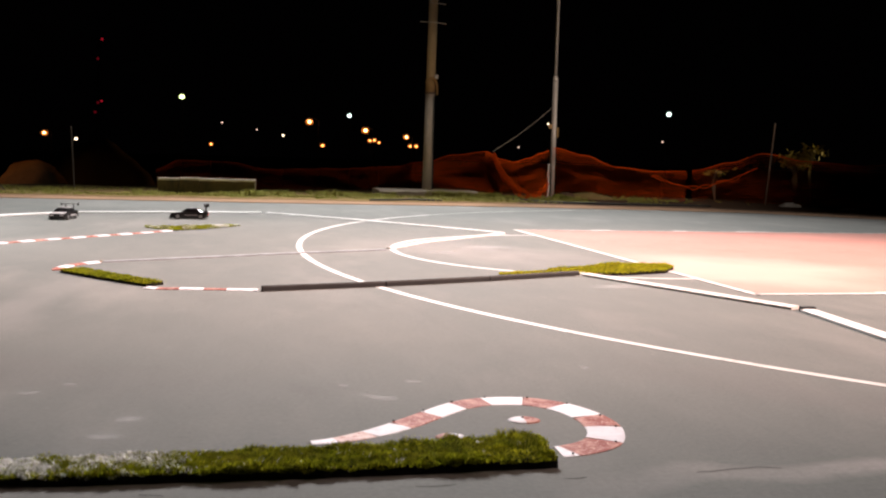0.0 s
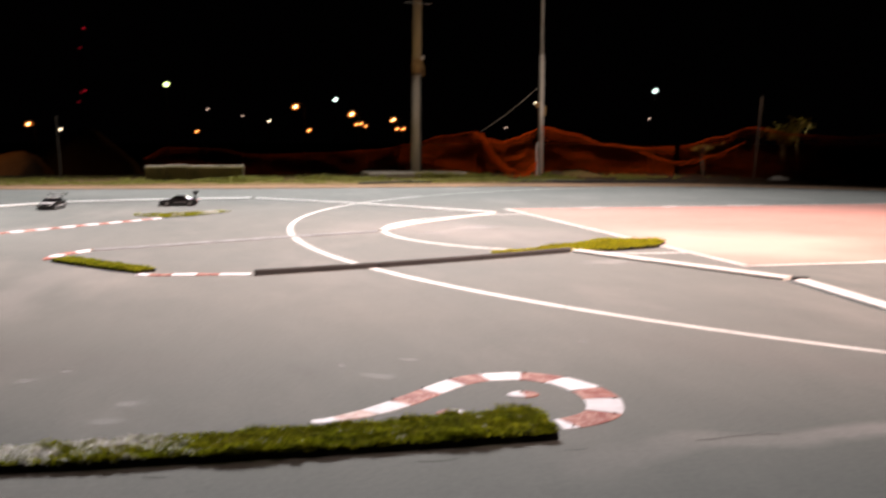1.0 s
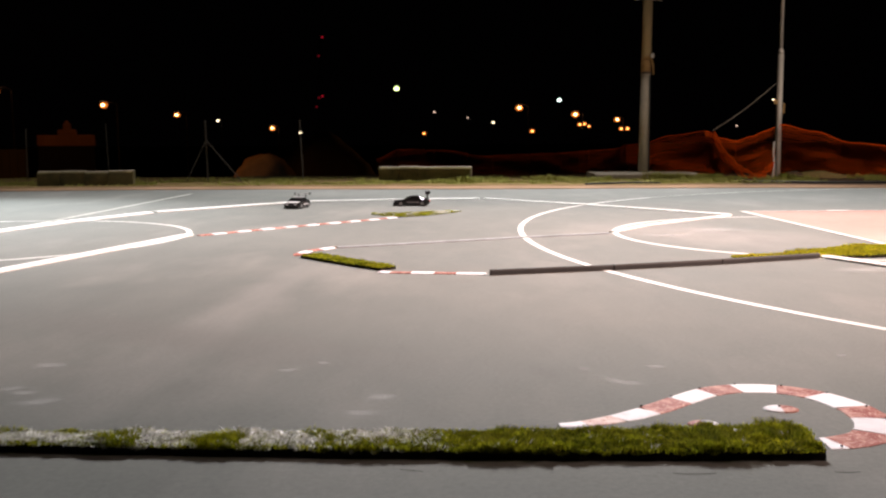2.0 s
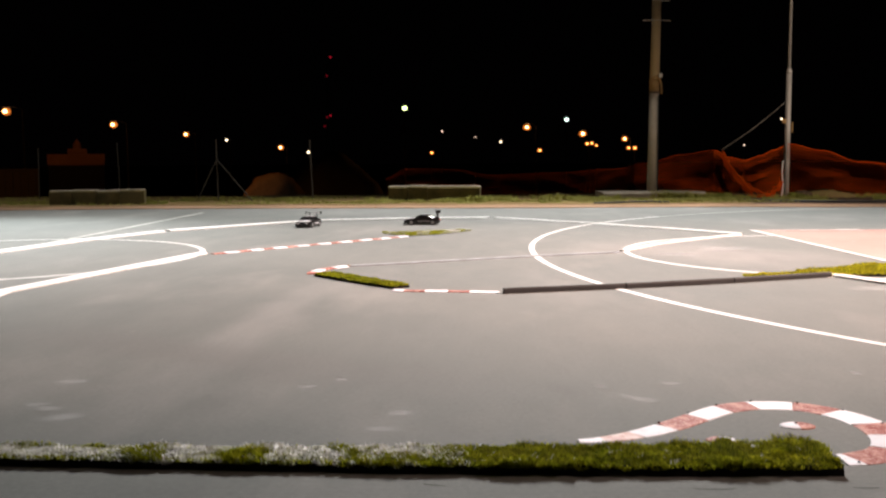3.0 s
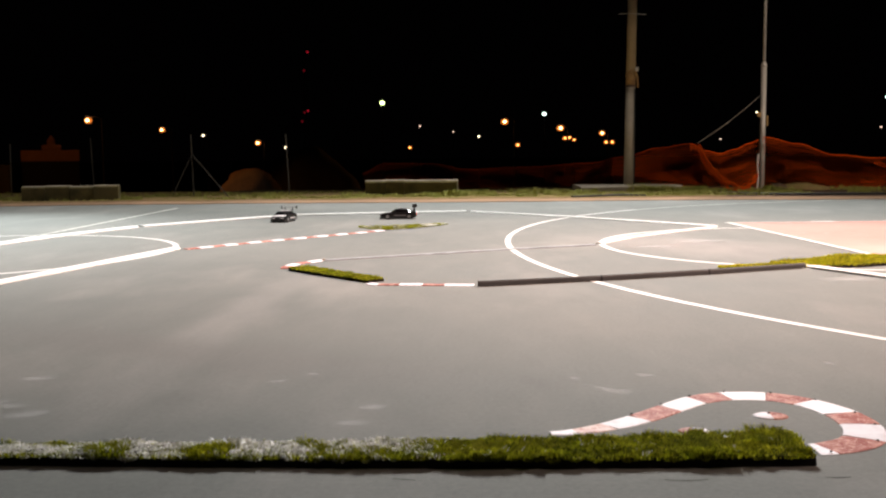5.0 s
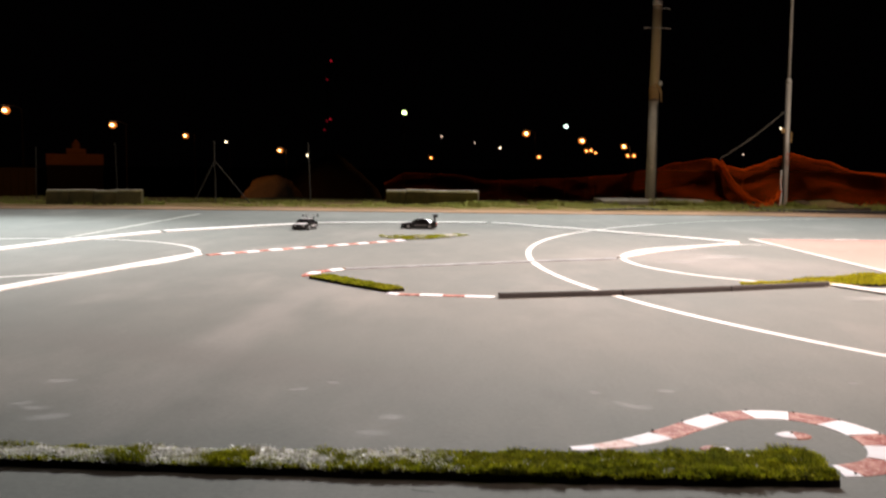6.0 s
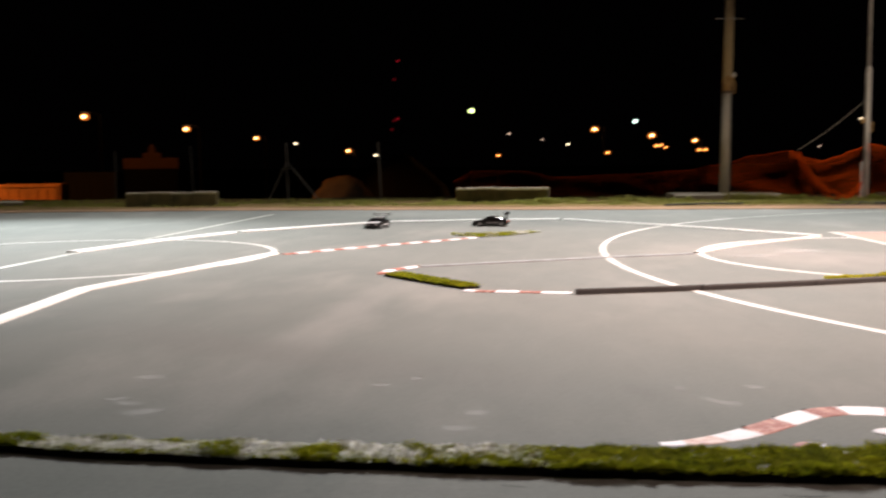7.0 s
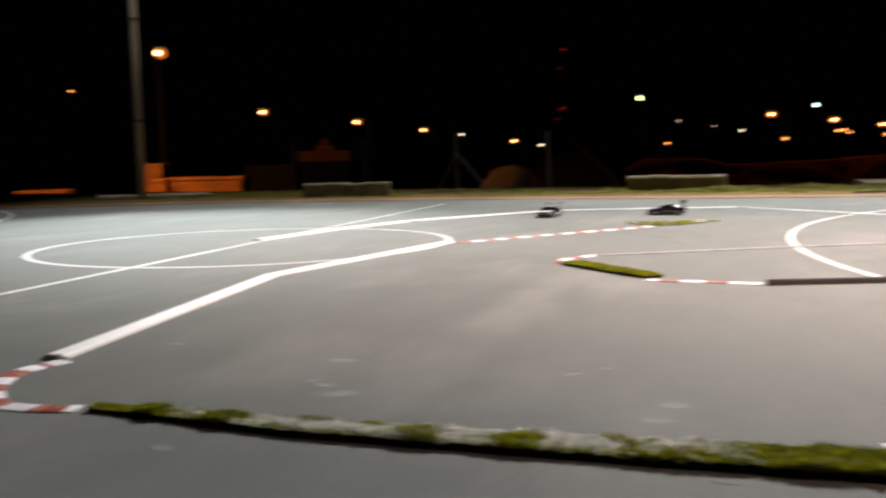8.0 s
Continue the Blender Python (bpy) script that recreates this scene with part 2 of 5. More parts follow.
TURF = turf_material("green_turf_blades", False)
TURF_LIME = turf_material("yellowed_turf_blades", False, True)
TURF_WORN = turf_material("worn_white_turf_blades", True)
WEED = two_tone("verge_grass", (0.25, 0.29, 0.04), (0.33, 0.29, 0.07), 2.0, 0.8, 0)
VERGE = two_tone("verge_soil_and_grass", (0.17, 0.135, 0.05), (0.20, 0.135, 0.06), 1.4, 0.95, 0.6, 0.02, spec=0.1)
BARE_SOIL = two_tone("bare_brown_soil", (0.12, 0.078, 0.052), (0.075, 0.05, 0.034), 1.4, 0.95, 0.6, 0.02, spec=0.1)
NETTING = two_tone("orange_netting", (0.80, 0.115, 0.006), (0.52, 0.06, 0.004), 2.5, 0.8, 0, spec=0.05)
ROPE = two_tone("frayed_rope", (0.35, 0.31, 0.26), (0.22, 0.2, 0.17), 9.0, 0.9, 0.2)
BLACK_HOSE = two_tone("black_hose", (0.014, 0.014, 0.014), (0.03, 0.028, 0.026), 3.0, 0.6, 0.1)
CONTAINER = two_tone("orange_container_steel", (0.40, 0.15, 0.045), (0.14, 0.06, 0.03), 1.4, 0.6, 0.1)
PLASTER = two_tone("reddish_plaster", (0.34, 0.17, 0.11), (0.26, 0.13, 0.09), 0.6, 0.9, 0.1)
# Near-black colour that puts shade into the far wall and one container.
SHADE_DARK = two_tone("shade_painted_dark", (0.014, 0.009, 0.007), (0.008, 0.006, 0.005), 0.6, 0.9, 0.1)
LEAF = two_tone("bush_leaves", (0.30, 0.27, 0.05), (0.40, 0.31, 0.06), 3.0, 0.6, 0)
CLOTH = two_tone("dirty_white_cloth", (0.8, 0.78, 0.75), (0.6, 0.58, 0.55), 5.0, 0.9, 0.3)
CAR_BLACK = two_tone("black_car_shell", (0.012, 0.012, 0.013), (0.02, 0.02, 0.021), 8.0, 0.22, 0)
CAR_WHITE = two_tone("white_car_shell", (0.72, 0.72, 0.74), (0.60, 0.60, 0.62), 9.0, 0.25, 0)
CAR_GREY = two_tone("grey_car_shell", (0.20, 0.20, 0.21), (0.13, 0.13, 0.14), 9.0, 0.35, 0)
CAR_GLASS = mat("smoked_car_window", (0.008, 0.008, 0.009), 0.08, 0, 0.6)
TYRE = two_tone("rubber_tyre", (0.014, 0.014, 0.014), (0.025, 0.024, 0.023), 30.0, 0.85, 0.2, 0.001)
RIM = mat("grey_wheel_rim", (0.28, 0.28, 0.29), 0.35, 0.7)
TAIL = glow("red_tail_light", (1.0, 0.09, 0.03), 2.0)
SODIUM = glow("sodium_lamp_glow", (1.0, 0.50, 0.18), 12.0, True)
SODIUM_HALO = glow("sodium_lamp_glare", (1.0, 0.24, 0.03), 0.75)
SODIUM_SMALL = glow("small_sodium_lamp_glow", (1.0, 0.36, 0.09), 7.0)
WARM = glow("warm_white_lamp_glow", (1.0, 0.78, 0.50), 3.5)
DIM = glow("dim_lamp_glow", (1.0, 0.66, 0.50), 1.6)
GREENISH = glow("greenish_lamp_glow", (0.80, 1.0, 0.36), 4.5)
COOL = glow("cool_lamp_glow", (0.75, 1.0, 0.86), 3.6)
BEACON = glow("red_beacon_glow", (1.0, 0.02, 0.05), 0.30)
BEACON_DIM = glow("dim_red_beacon_glow", (1.0, 0.02, 0.06), 0.09)


# ---- builders ----
def link_mesh(name, bm, material, parent=None, label="", smooth=False):
    me = bpy.data.meshes.new(name)
    if smooth:
        for f in bm.faces:
            f.smooth = True
    bm.to_mesh(me)
    bm.free()
    if material:
        me.materials.append(material)
    ob = new(name, me)
    if parent:
        ob.parent = parent
    if label:
        ob["label"] = label
    return ob


def part(name, bm, material, parent, label="", smooth=False):
    return link_mesh(name, bm, material, parent, label, smooth)


def empty(name, place=(0, 0, 0), turn=0.0):
    ob = new(name)
    ob.matrix_world = pose(*place, 0, 0, turn)
    return ob


def add_box(bm, size, place=(0, 0, 0), bevel=0.0, turn=None):
    made = bmesh.ops.create_cube(bm, size=1)["verts"]
    bmesh.ops.scale(bm, vec=size, verts=made)
    if bevel:
        edges = list({e for v in made for e in v.link_edges})
        made = bmesh.ops.bevel(bm, geom=edges, offset=bevel, segments=2, affect="EDGES", profile=0.6)["verts"]
    m = Matrix.Translation(place)
    if turn is not None:
        m = m @ turn
    bmesh.ops.transform(bm, matrix=m, verts=list(made))
    return made


def box(size, place=(0, 0, 0), bevel=0.0, turn=None):
    bm = bmesh.new()
    add_box(bm, size, place, bevel, turn)
    return bm


def add_tube(bm, points, radii, sides=10, caps=True):
    """A tube through points, with a radius at each."""
    pts = [Vector(p) for p in points]
    if not hasattr(radii, "__len__"):
        radii = [radii] * len(pts)
    rings = []
    for i, p in enumerate(pts):
        d = (pts[min(i + 1, len(pts) - 1)] - pts[max(i - 1, 0)]).normalized()
        up = Vector((0, 0, 1)) if abs(d.z) < 0.95 else Vector((1, 0, 0))
        u = d.cross(up).normalized()
        v = u.cross(d).normalized()
        rings.append([bm.verts.new(p + radii[i] * (math.cos(a) * u + math.sin(a) * v)) for a in (2 * math.pi * k / sides for k in range(sides))])
    for r, q in zip(rings, rings[1:]):
        for k in range(sides):
            bm.faces.new((r[k], r[(k + 1) % sides], q[(k + 1) % sides], q[k]))
    if caps:
        bm.faces.new(rings[0][::-1])
        bm.faces.new(rings[-1])


def tube(points, radii, sides=10):
    bm = bmesh.new()
    add_tube(bm, points, radii, sides)
    bmesh.ops.recalc_face_normals(bm, faces=bm.faces)
    return bm


def resample(points, step):
    """Points at even steps along a polyline."""
    pts = [Vector((*p, 0)) if len(p) == 2 else Vector(p) for p in points]
    out, left = [pts[0]], step
    for a, b in zip(pts, pts[1:]):
        length, done = (b - a).length, 0.0
        while length - done >= left:
            done += left
            out.append(a.lerp(b, done / length))
            left = step
        left -= length - done
    if (out[-1] - pts[-1]).length > step * 0.3:
        out.append(pts[-1])
    return out


def smooth_path(points, each=6):
    """A smooth curve through points (Catmull-Rom)."""
    p = [Vector((*q, 0)) if len(q) == 2 else Vector(q) for q in points]
    p = [2 * p[0] - p[1]] + p + [2 * p[-1] - p[-2]]
    out = []
    for i in range(1, len(p) - 2):
        for k in range(each):
            t = k / each
            a, b, c, d = p[i - 1:i + 3]
            out.append(0.5 * ((2 * b) + (c - a) * t + (2 * a - 5 * b + 4 * c - d) * t * t + (3 * b - a - 3 * c + d) * t ** 3))
    return out + [p[-2]]


def along(points, k):
    """A place a share k of the way along a polyline."""
    pts = [Vector(p) for p in points]
    lengths = [(b - a).length for a, b in zip(pts, pts[1:])]
    left = k * sum(lengths)
    for a, b, length in zip(pts, pts[1:], lengths):
        if left <= length:
            return a.lerp(b, left / length)
        left -= length
    return pts[-1]


def sweep(points, profile, close=True):
    """A profile of (across, up) swept along points on the ground."""
    bm = bmesh.new()
    pts = [Vector((*p, 0)) if len(p) == 2 else Vector(p) for p in points]
    rings = []
    for i, p in enumerate(pts):
        before = (p - pts[i - 1]).normalized() if i else None
        after = (pts[i + 1] - p).normalized() if i + 1 < len(pts) else None
        d = ((before or after) + (after or before)).normalized()
        side = Vector((d.y, -d.x, 0))
        rings.append([bm.verts.new(p + side * a + Vector((0, 0, u))) for a, u in profile])
    n = len(profile)
    for r, q in zip(rings, rings[1:]):
        for k in range(n if close else n - 1):
            bm.faces.new((r[k], q[k], q[(k + 1) % n], r[(k + 1) % n]))
    if close:
        bm.faces.new(rings[0])
        bm.faces.new(rings[-1][::-1])
    bmesh.ops.recalc_face_normals(bm, faces=bm.faces)
    return bm


# ---- ground, court and its painted lines ----
TILT = radians(2.394)
AX = Vector((math.cos(TILT), math.sin(TILT), 0))
BX = Vector((-AX.y, AX.x, 0))
CENTRE = Vector((-4.303, 7.509, 0))


def court(u, v, z=0.0):
    """A place on the court: u along it from the centre towards the near basket, v across."""
    return CENTRE + AX * u + BX * v + Vector((0, 0, z))


def fall(r):
    """The land falls away behind the verge."""
    k = min(max((r - 23.5) / 20.0, 0), 1)
    return -0.03 - 4.2 * k * k * (3 - 2 * k)


def ground():
    bm = bmesh.new()
    radii = [0.5, 4, 8, 12, 15, 17, 18, 19, 20, 21, 22, 23, 24, 25, 26.5, 28, 30, 32, 34, 36, 38, 40, 43, 47, 55, 70, 100, 160, 300, 700, 2000, 4500]
    sides = 120
    rings = []
    for r in radii:
        ring = []
        for k in range(sides):
            a = 2 * math.pi * k / sides
            x, y = r * math.sin(a), r * math.cos(a)
            bumpy = 0.05 * noise.noise((x * 0.5, y * 0.5, 0)) if 17.5 < math.hypot(x, y) < 60 and y > 16.8 else 0
            ring.append(bm.verts.new((x, y, fall(r) + bumpy)))
        rings.append(ring)
    bm.faces.new(rings[0][::-1])
    for r, q in zip(rings, rings[1:]):
        for k in range(sides):
            bm.faces.new((r[k], r[(k + 1) % sides], q[(k + 1) % sides], q[k]))
    bmesh.ops.recalc_face_normals(bm, faces=bm.faces)
    if sum(f.normal.z for f in bm.faces) < 0:
        bmesh.ops.reverse_faces(bm, faces=bm.faces)
    tagged(link_mesh("ground", bm, EARTH, smooth=True), "dark bare earth falling away behind the court", "ground", kind="structure")


def sheet(name, edge, z, depth, material, label, category):
    """A flat sheet with thickness, from its outline."""
    bm = bmesh.new()
    face = bm.faces.new([bm.verts.new((x, y, z)) for x, y in edge])
    if face.normal.z < 0:
        face.normal_flip()
    got = bmesh.ops.extrude_face_region(bm, geom=[face])["geom"]
    bmesh.ops.translate(bm, vec=(0, 0, -depth), verts=[g for g in got if isinstance(g, bmesh.types.BMVert)])
    bmesh.ops.recalc_face_normals(bm, faces=bm.faces)
    return tagged(link_mesh(name, bm, material), label, category, kind="structure")


def line(bm, points, width=0.05, z=0.002, closed=False):
    """One painted line as a thin flat band."""
    pts = [Vector(p) for p in points]
    n = len(pts)
    pairs = []
    for i, p in enumerate(pts):
        a = pts[(i - 1) % n] if closed or i else p
        b = pts[(i + 1) % n] if closed or i + 1 < n else p
        d = (b - a).normalized()
        side = Vector((-d.y, d.x, 0)) * width / 2
        pairs.append((bm.verts.new((*(p + side).xy, z)), bm.verts.new((*(p - side).xy, z))))
    for i in range(n if closed else n - 1):
        a, b = pairs[i], pairs[(i + 1) % n]
        f = bm.faces.new((a[0], a[1], b[1], b[0]))
        f.normal_update()
        if f.normal.z < 0:
            f.normal_flip()


def painted(name, points, label, width=0.05, closed=False, z=0.002, paint=None):
    bm = bmesh.new()
    line(bm, points, width, z, closed)
    tagged(link_mesh(name, bm, paint or WHITE_LINE), label, "court line", kind="structure")


def arc(u, v, radius, a0, a1, steps=72):
    return [court(u + radius * math.cos(radians(a0 + (a1 - a0) * k / steps)), v + radius * math.sin(radians(a0 + (a1 - a0) * k / steps))) for k in range(steps + 1)]


ground()
xs = [-30 + 0.5 * k for k in range(101)]
EDGE = ((-30, 12.5), (-14, 13.4), (-12.4, 14.1), (-11, 14.8), (-9, 15.5), (-6, 15.95), (-4, 15.95), (0, 15.8), (4, 15.8), (6.5, 15.55), (8, 15.15), (9.3, 14.2), (10.5, 12.4), (13, 9.0), (20, 3.0))


def rim(offset, amount, seed):
    """A ragged line along the rounded far edge of the asphalt."""
    ys = np.interp(xs, [p[0] for p in EDGE], [p[1] for p in EDGE])
    return [(x, float(y) + offset + amount * noise.noise((x * 0.9, seed, 0)) + 0.4 * amount * noise.noise((x * 4.1, seed, 3))) for x, y in zip(xs, ys)]


far_edge = rim(0.0, 0.10, 4.2)
sheet("court_surface", [(-30, -14), (20, -14)] + far_edge[::-1], 0.0, 0.12, ASPHALT, "grey worn asphalt court surface with pale scuffs", "court")
sheet("dirt_apron", rim(-0.16, 0.12, 8.8) + rim(1.45, 0.25, 1.7)[::-1], 0.008, 0.05, DIRT,
      "pale sandy dirt strip along the asphalt's edge", "dirt")
painted("line_centre_circle", arc(0, 0, 1.8, 0, 357.5, 143), "worn white painted centre circle", 0.05, True)
painted("line_midcourt", [court(0, -7.3), court(0, -0.6)], "worn white painted midcourt line")
painted("line_midcourt", [court(0, -0.6), court(0, 7.0)], "faded far half of the white midcourt line", 0.055, paint=WORN_LINE)
painted("line_three_point", [Vector((7.70 + 7.42 * math.cos(radians(a)), 8.02 + 7.42 * math.sin(radians(a)), 0)) for a in range(138, 277, 2)], "white painted three-point arc", 0.05)
painted("line_three_point", [Vector((7.70 + 7.42 * math.cos(radians(a)), 8.02 + 7.42 * math.sin(radians(a)), 0)) for a in range(92, 139, 2)], "faded far end of the three-point arc", 0.045, paint=WORN_LINE)
painted("line_three_point", arc(-12.02, 0, 7.42, -80, 80, 80), "white painted three-point arc of the other half", 0.05)
FT = 7.168
painted("line_free_throw", [court(FT, -2.58), court(FT, 2.58)], "white painted free-throw line", z=0.004)
painted("line_key_side", [court(FT, -2.55), court(FT + 5.8, -2.55)], "white painted line along the red key", z=0.004)
painted("line_key_side", [court(FT, 2.55), court(FT + 5.8, 2.55)], "faded white line along the red key", 0.06, z=0.004, paint=WORN_LINE)
for u0, u1 in ((0.92, 1.16), (1.95, 2.12), (2.78, 3.22)):
    painted("line_key_side", [court(FT + u0, 2.56), court(FT + u1, 2.56)], "bright remnant of the white key line", 0.09, z=0.0055)
painted("line_key_side", [court(FT + 0.86, -2.55), court(FT + 1.35, -2.55)], "bright remnant of the white key line", 0.10, z=0.0055)
painted("line_free_throw_circle", arc(FT, 0, 1.8, 90, 270, 60), "white painted free-throw half circle")
bm = bmesh.new()
bm.faces.new([bm.verts.new(court(u, v, 0.0015)) for u, v in ((FT, -2.55), (FT + 5.8, -2.55), (FT + 5.8, 2.55), (FT, 2.55))])
bmesh.ops.subdivide_edges(bm, edges=bm.edges, cuts=4, use_grid_fill=True)
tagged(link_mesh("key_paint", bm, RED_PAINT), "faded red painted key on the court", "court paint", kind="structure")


def scuff_material():
    """Pale rubbed marks that fade out in a broken edge."""
    m = mat("pale_rubbed_mark", (0.50, 0.52, 0.54), 0.8, 0, 0.2)
    n = Nodes(m)
    uv = n.t.nodes.new("ShaderNodeTexCoord").outputs["Generated"]
    grad = n.t.nodes.new("ShaderNodeTexGradient")
    grad.gradient_type = "SPHERICAL"
    mp = n.add("ShaderNodeMapping")
    mp.inputs["Location"].default_value, mp.inputs["Scale"].default_value = (-1, -1, 0), (2, 2, 0)
    n.link(uv, mp.inputs["Vector"])
    n.link(mp.outputs[0], grad.inputs["Vector"])
    grain = n.noise(24, 6, 0.85, stretch=(1, 2.2, 1, 25))
    mul = n.t.nodes.new("ShaderNodeMath")
    mul.operation = "MULTIPLY_ADD"
    n.link(grain, mul.inputs[0])
    mul.inputs[1].default_value = 4.0
    n.link(grad.outputs["Fac"], mul.inputs[2])
    edge = n.t.nodes.new("ShaderNodeMapRange")
    for key, value in (("From Min", 2.35), ("From Max", 3.1), ("To Max", 0.30)):
        edge.inputs[key].default_value = value
    n.link(mul.outputs[0], edge.inputs["Value"])
    fade = n.t.nodes.new("ShaderNodeMapRange")
    for key, value in (("From Min", 0.0), ("From Max", 0.25)):
        fade.inputs[key].default_value = value
    n.link(grad.outputs["Fac"], fade.inputs["Value"])
    both = n.t.nodes.new("ShaderNodeMath")
    both.operation = "MULTIPLY"
    n.link(edge.outputs[0], both.inputs[0])
    n.link(fade.outputs[0], both.inputs[1])
    n.link(both.outputs[0], n.b.inputs["Alpha"])
    return m


SCUFF = scuff_material()


def scuff(x, y, length, width, turn, bend=0.0):
    """A flat rubbed mark on the asphalt."""
    bm = bmesh.new()
    pts = []
    for k in range(9):
        t = k / 8 - 0.5
        pts.append(Vector((t * length, bend * (t * t - 0.08) * length, 0)))
    line(bm, pts, width, 0.003)
    ob = link_mesh("scuff_mark", bm, SCUFF)
    ob.matrix_world = pose(x, y, 0, 0, 0, turn)
    ob.visible_shadow = False
    tagged(ob, "pale rubbed scuff mark on the asphalt", "scuff mark", kind="structure")


for x, y, length, width, turn, bend in (
        (0.42, 2.94, 0.16, 0.05, -28, 1.4), (-0.32, 2.74, 0.10, 0.10, 60, 0), (-0.36, 2.57, 0.11, 0.06, 15, 0.5), (-0.67, 3.07, 0.10, 0.05, 30, 0), (-0.57, 3.18, 0.06, 0.05, 0, 0),
        (-1.42, 2.76, 0.13, 0.06, 12, 0), (-1.51, 3.12, 0.16, 0.08, 20, 0), (-1.33, 2.66, 0.20, 0.10, 40, 0), (0.56, 3.15, 0.09, 0.06, 0, 0), (1.24, 3.33, 0.05, 0.05, 0, 0), (0.32, 3.11, 0.05, 0.05, 0, 0),
        (1.73, 8.9, 0.5, 0.25, 15, 0), (1.95, 8.2, 0.6, 0.3, 10, 0), (1.45, 7.7, 0.4, 0.2, 5, 0), (2.2, 5.6, 0.5, 0.2, 12, 0), (-1.48, 2.81, 0.12, 0.05, 40, 0),
        (-2.29, 3.28, 0.12, 0.05, 25, 0), (-1.55, 2.05, 0.12, 0.05, -10, 0)):
    scuff(x, y, length * 1.25, width * 1.35, turn, bend)


def crack(points):
    bm = bmesh.new()
    pts = []
    for p in resample(points, 0.02):
        pts.append(p + Vector((0, 0.006 * noise.noise((p.x * 30, 0, 1)), 0)))
    line(bm, pts, 0.0026, 0.0012)
    tagged(link_mesh("crack", bm, BACKING), "thin dark crack in the asphalt", "crack", kind="structure")


crack([(0.79, 2.128), (0.815, 2.124), (0.854, 2.130)])
crack([(0.42, 2.109), (0.47, 2.104), (0.523, 2.111)])
crack([(-0.205, 2.115), (-0.15, 2.104)])
crack([(1.14, 2.14), (1.20, 2.148), (1.31, 2.165), (1.38, 2.15)])
verge_near = rim(1.0, 0.3, 2.9)
verge_far = [(x, 21.5 + 0.5 * noise.noise((x * 0.9, 6.1, 0)) + 0.2 * noise.noise((x * 4.1, 6.1, 3))) for x in xs]
split = next(k for k, x in enumerate(xs) if x >= 4.5)
sheet("verge", verge_near[split:] + verge_far[split:][::-1], 0.012, 0.05, BARE_SOIL, "bare dark brown soil behind the court below the netting", "verge")
sheet("verge", verge_near[:split + 1] + verge_far[:split + 1][::-1], 0.014, 0.05, VERGE, "thin dry green grass verge behind the court", "verge")


# ---- edging of the track ----
def edging(name, points, width, height, material, label, group="track edging", each=1.2, cap=0.0):
    """A run of low edging: lengths laid end to end with small gaps."""
    thing = empty(name, (*points[0], 0))
    base = thing.matrix_world.translation
    w, h = width / 2, height
    profile = [(-w, 0.0), (-w, h * 0.7), (-w * 0.7, h * 0.96), (0, h), (w * 0.7, h * 0.96), (w, h * 0.7), (w, 0.0)]
    for a, b in zip(points, points[1:]):
        a, b = Vector((*a, 0)) - base, Vector((*b, 0)) - base
        count = max(1, round((b - a).length / each))
        for k in range(count):
            d = (b - a).normalized() * 0.003
            wob = Vector((0.006 * noise.noise((k, a.x, b.y)), 0, 0))
            part("board", sweep([a.lerp(b, k / count) + d + wob, a.lerp(b, (k + 1) / count) - d + wob], profile), material, thing)
    if cap:
        d = Vector((*points[1], 0)) - Vector((*points[0], 0))
        lump = box((0.04 * cap, width * (0.4 + 0.5 * cap), height + 0.01 * cap), tuple(d.normalized() * -0.004 + Vector((0, 0, (height + 0.01 * cap) / 2))), 0.004, Matrix.Rotation(math.atan2(d.y, d.x), 4, "Z"))
        part("end_clip", lump, GREY_BOARD if cap == 1.0 else ROPE, thing, "small dark clip at the end")
    return tagged(thing, label, "track edging", group)


edging("lane_divider", [(-2.60, 2.93), (-2.97, 5.40), (-2.51, 7.78)], 0.10, 0.016, WHITE_BOARD, "white painted low edging boards bending across the asphalt", cap=0.5)
edging("lane_divider", [(-4.38, 7.86), (-4.16, 9.15), (-3.78, 10.36)], 0.125, 0.016, WHITE_BOARD, "white painted low edging boards on the far side of the track")
edging("lane_divider", [(-3.75, 10.45), (-3.0, 11.55), (-2.38, 12.36)], 0.12, 0.016, WHITE_BOARD, "white painted low edging boards behind a dark joint")
edging("lane_divider", [(-2.36, 12.40), (-1.2, 12.72), (-0.12, 12.88)], 0.11, 0.014, WHITE_BOARD, "thin white edging boards across the far end")
edging("lane_divider", [(-0.03, 12.86), (1.15, 11.60), (2.49, 9.85)], 0.07, 0.012, WHITE_BOARD, "thin white edging boards bending back to the key")
edging("lane_divider", [(0.01, 5.375), (0.74, 5.60), (1.44, 5.87), (2.14, 6.18)], 0.03, 0.034, GREY_BOARD, "dark grey low plastic edging lying across the court", each=2.4)
edging("lane_divider", [(-1.10, 6.79), (0.29, 7.53), (1.00, 7.85)], 0.030, 0.012, PALE_BOARD, "scuffed pale grey low edging strip", each=2.4, cap=0.5)
edging("lane_divider", [(1.04, 7.97), (1.42, 8.60), (1.89, 9.15), (2.47, 9.75)], 0.06, 0.012, DUSTY_BOARD, "dusty white edging boards beside the free-throw arc", each=0.8)
edging("lane_divider", [(2.15, 6.27), (2.91, 4.70)], 0.085, 0.018, DUSTY_BOARD, "dusty white edging board below the turf strip")
edging("lane_divider", [(2.93, 4.62), (2.86, 3.70), (2.75, 2.6)], 0.09, 0.018, WHITE_BOARD, "bright white edging boards leading past the red key", cap=1.0)


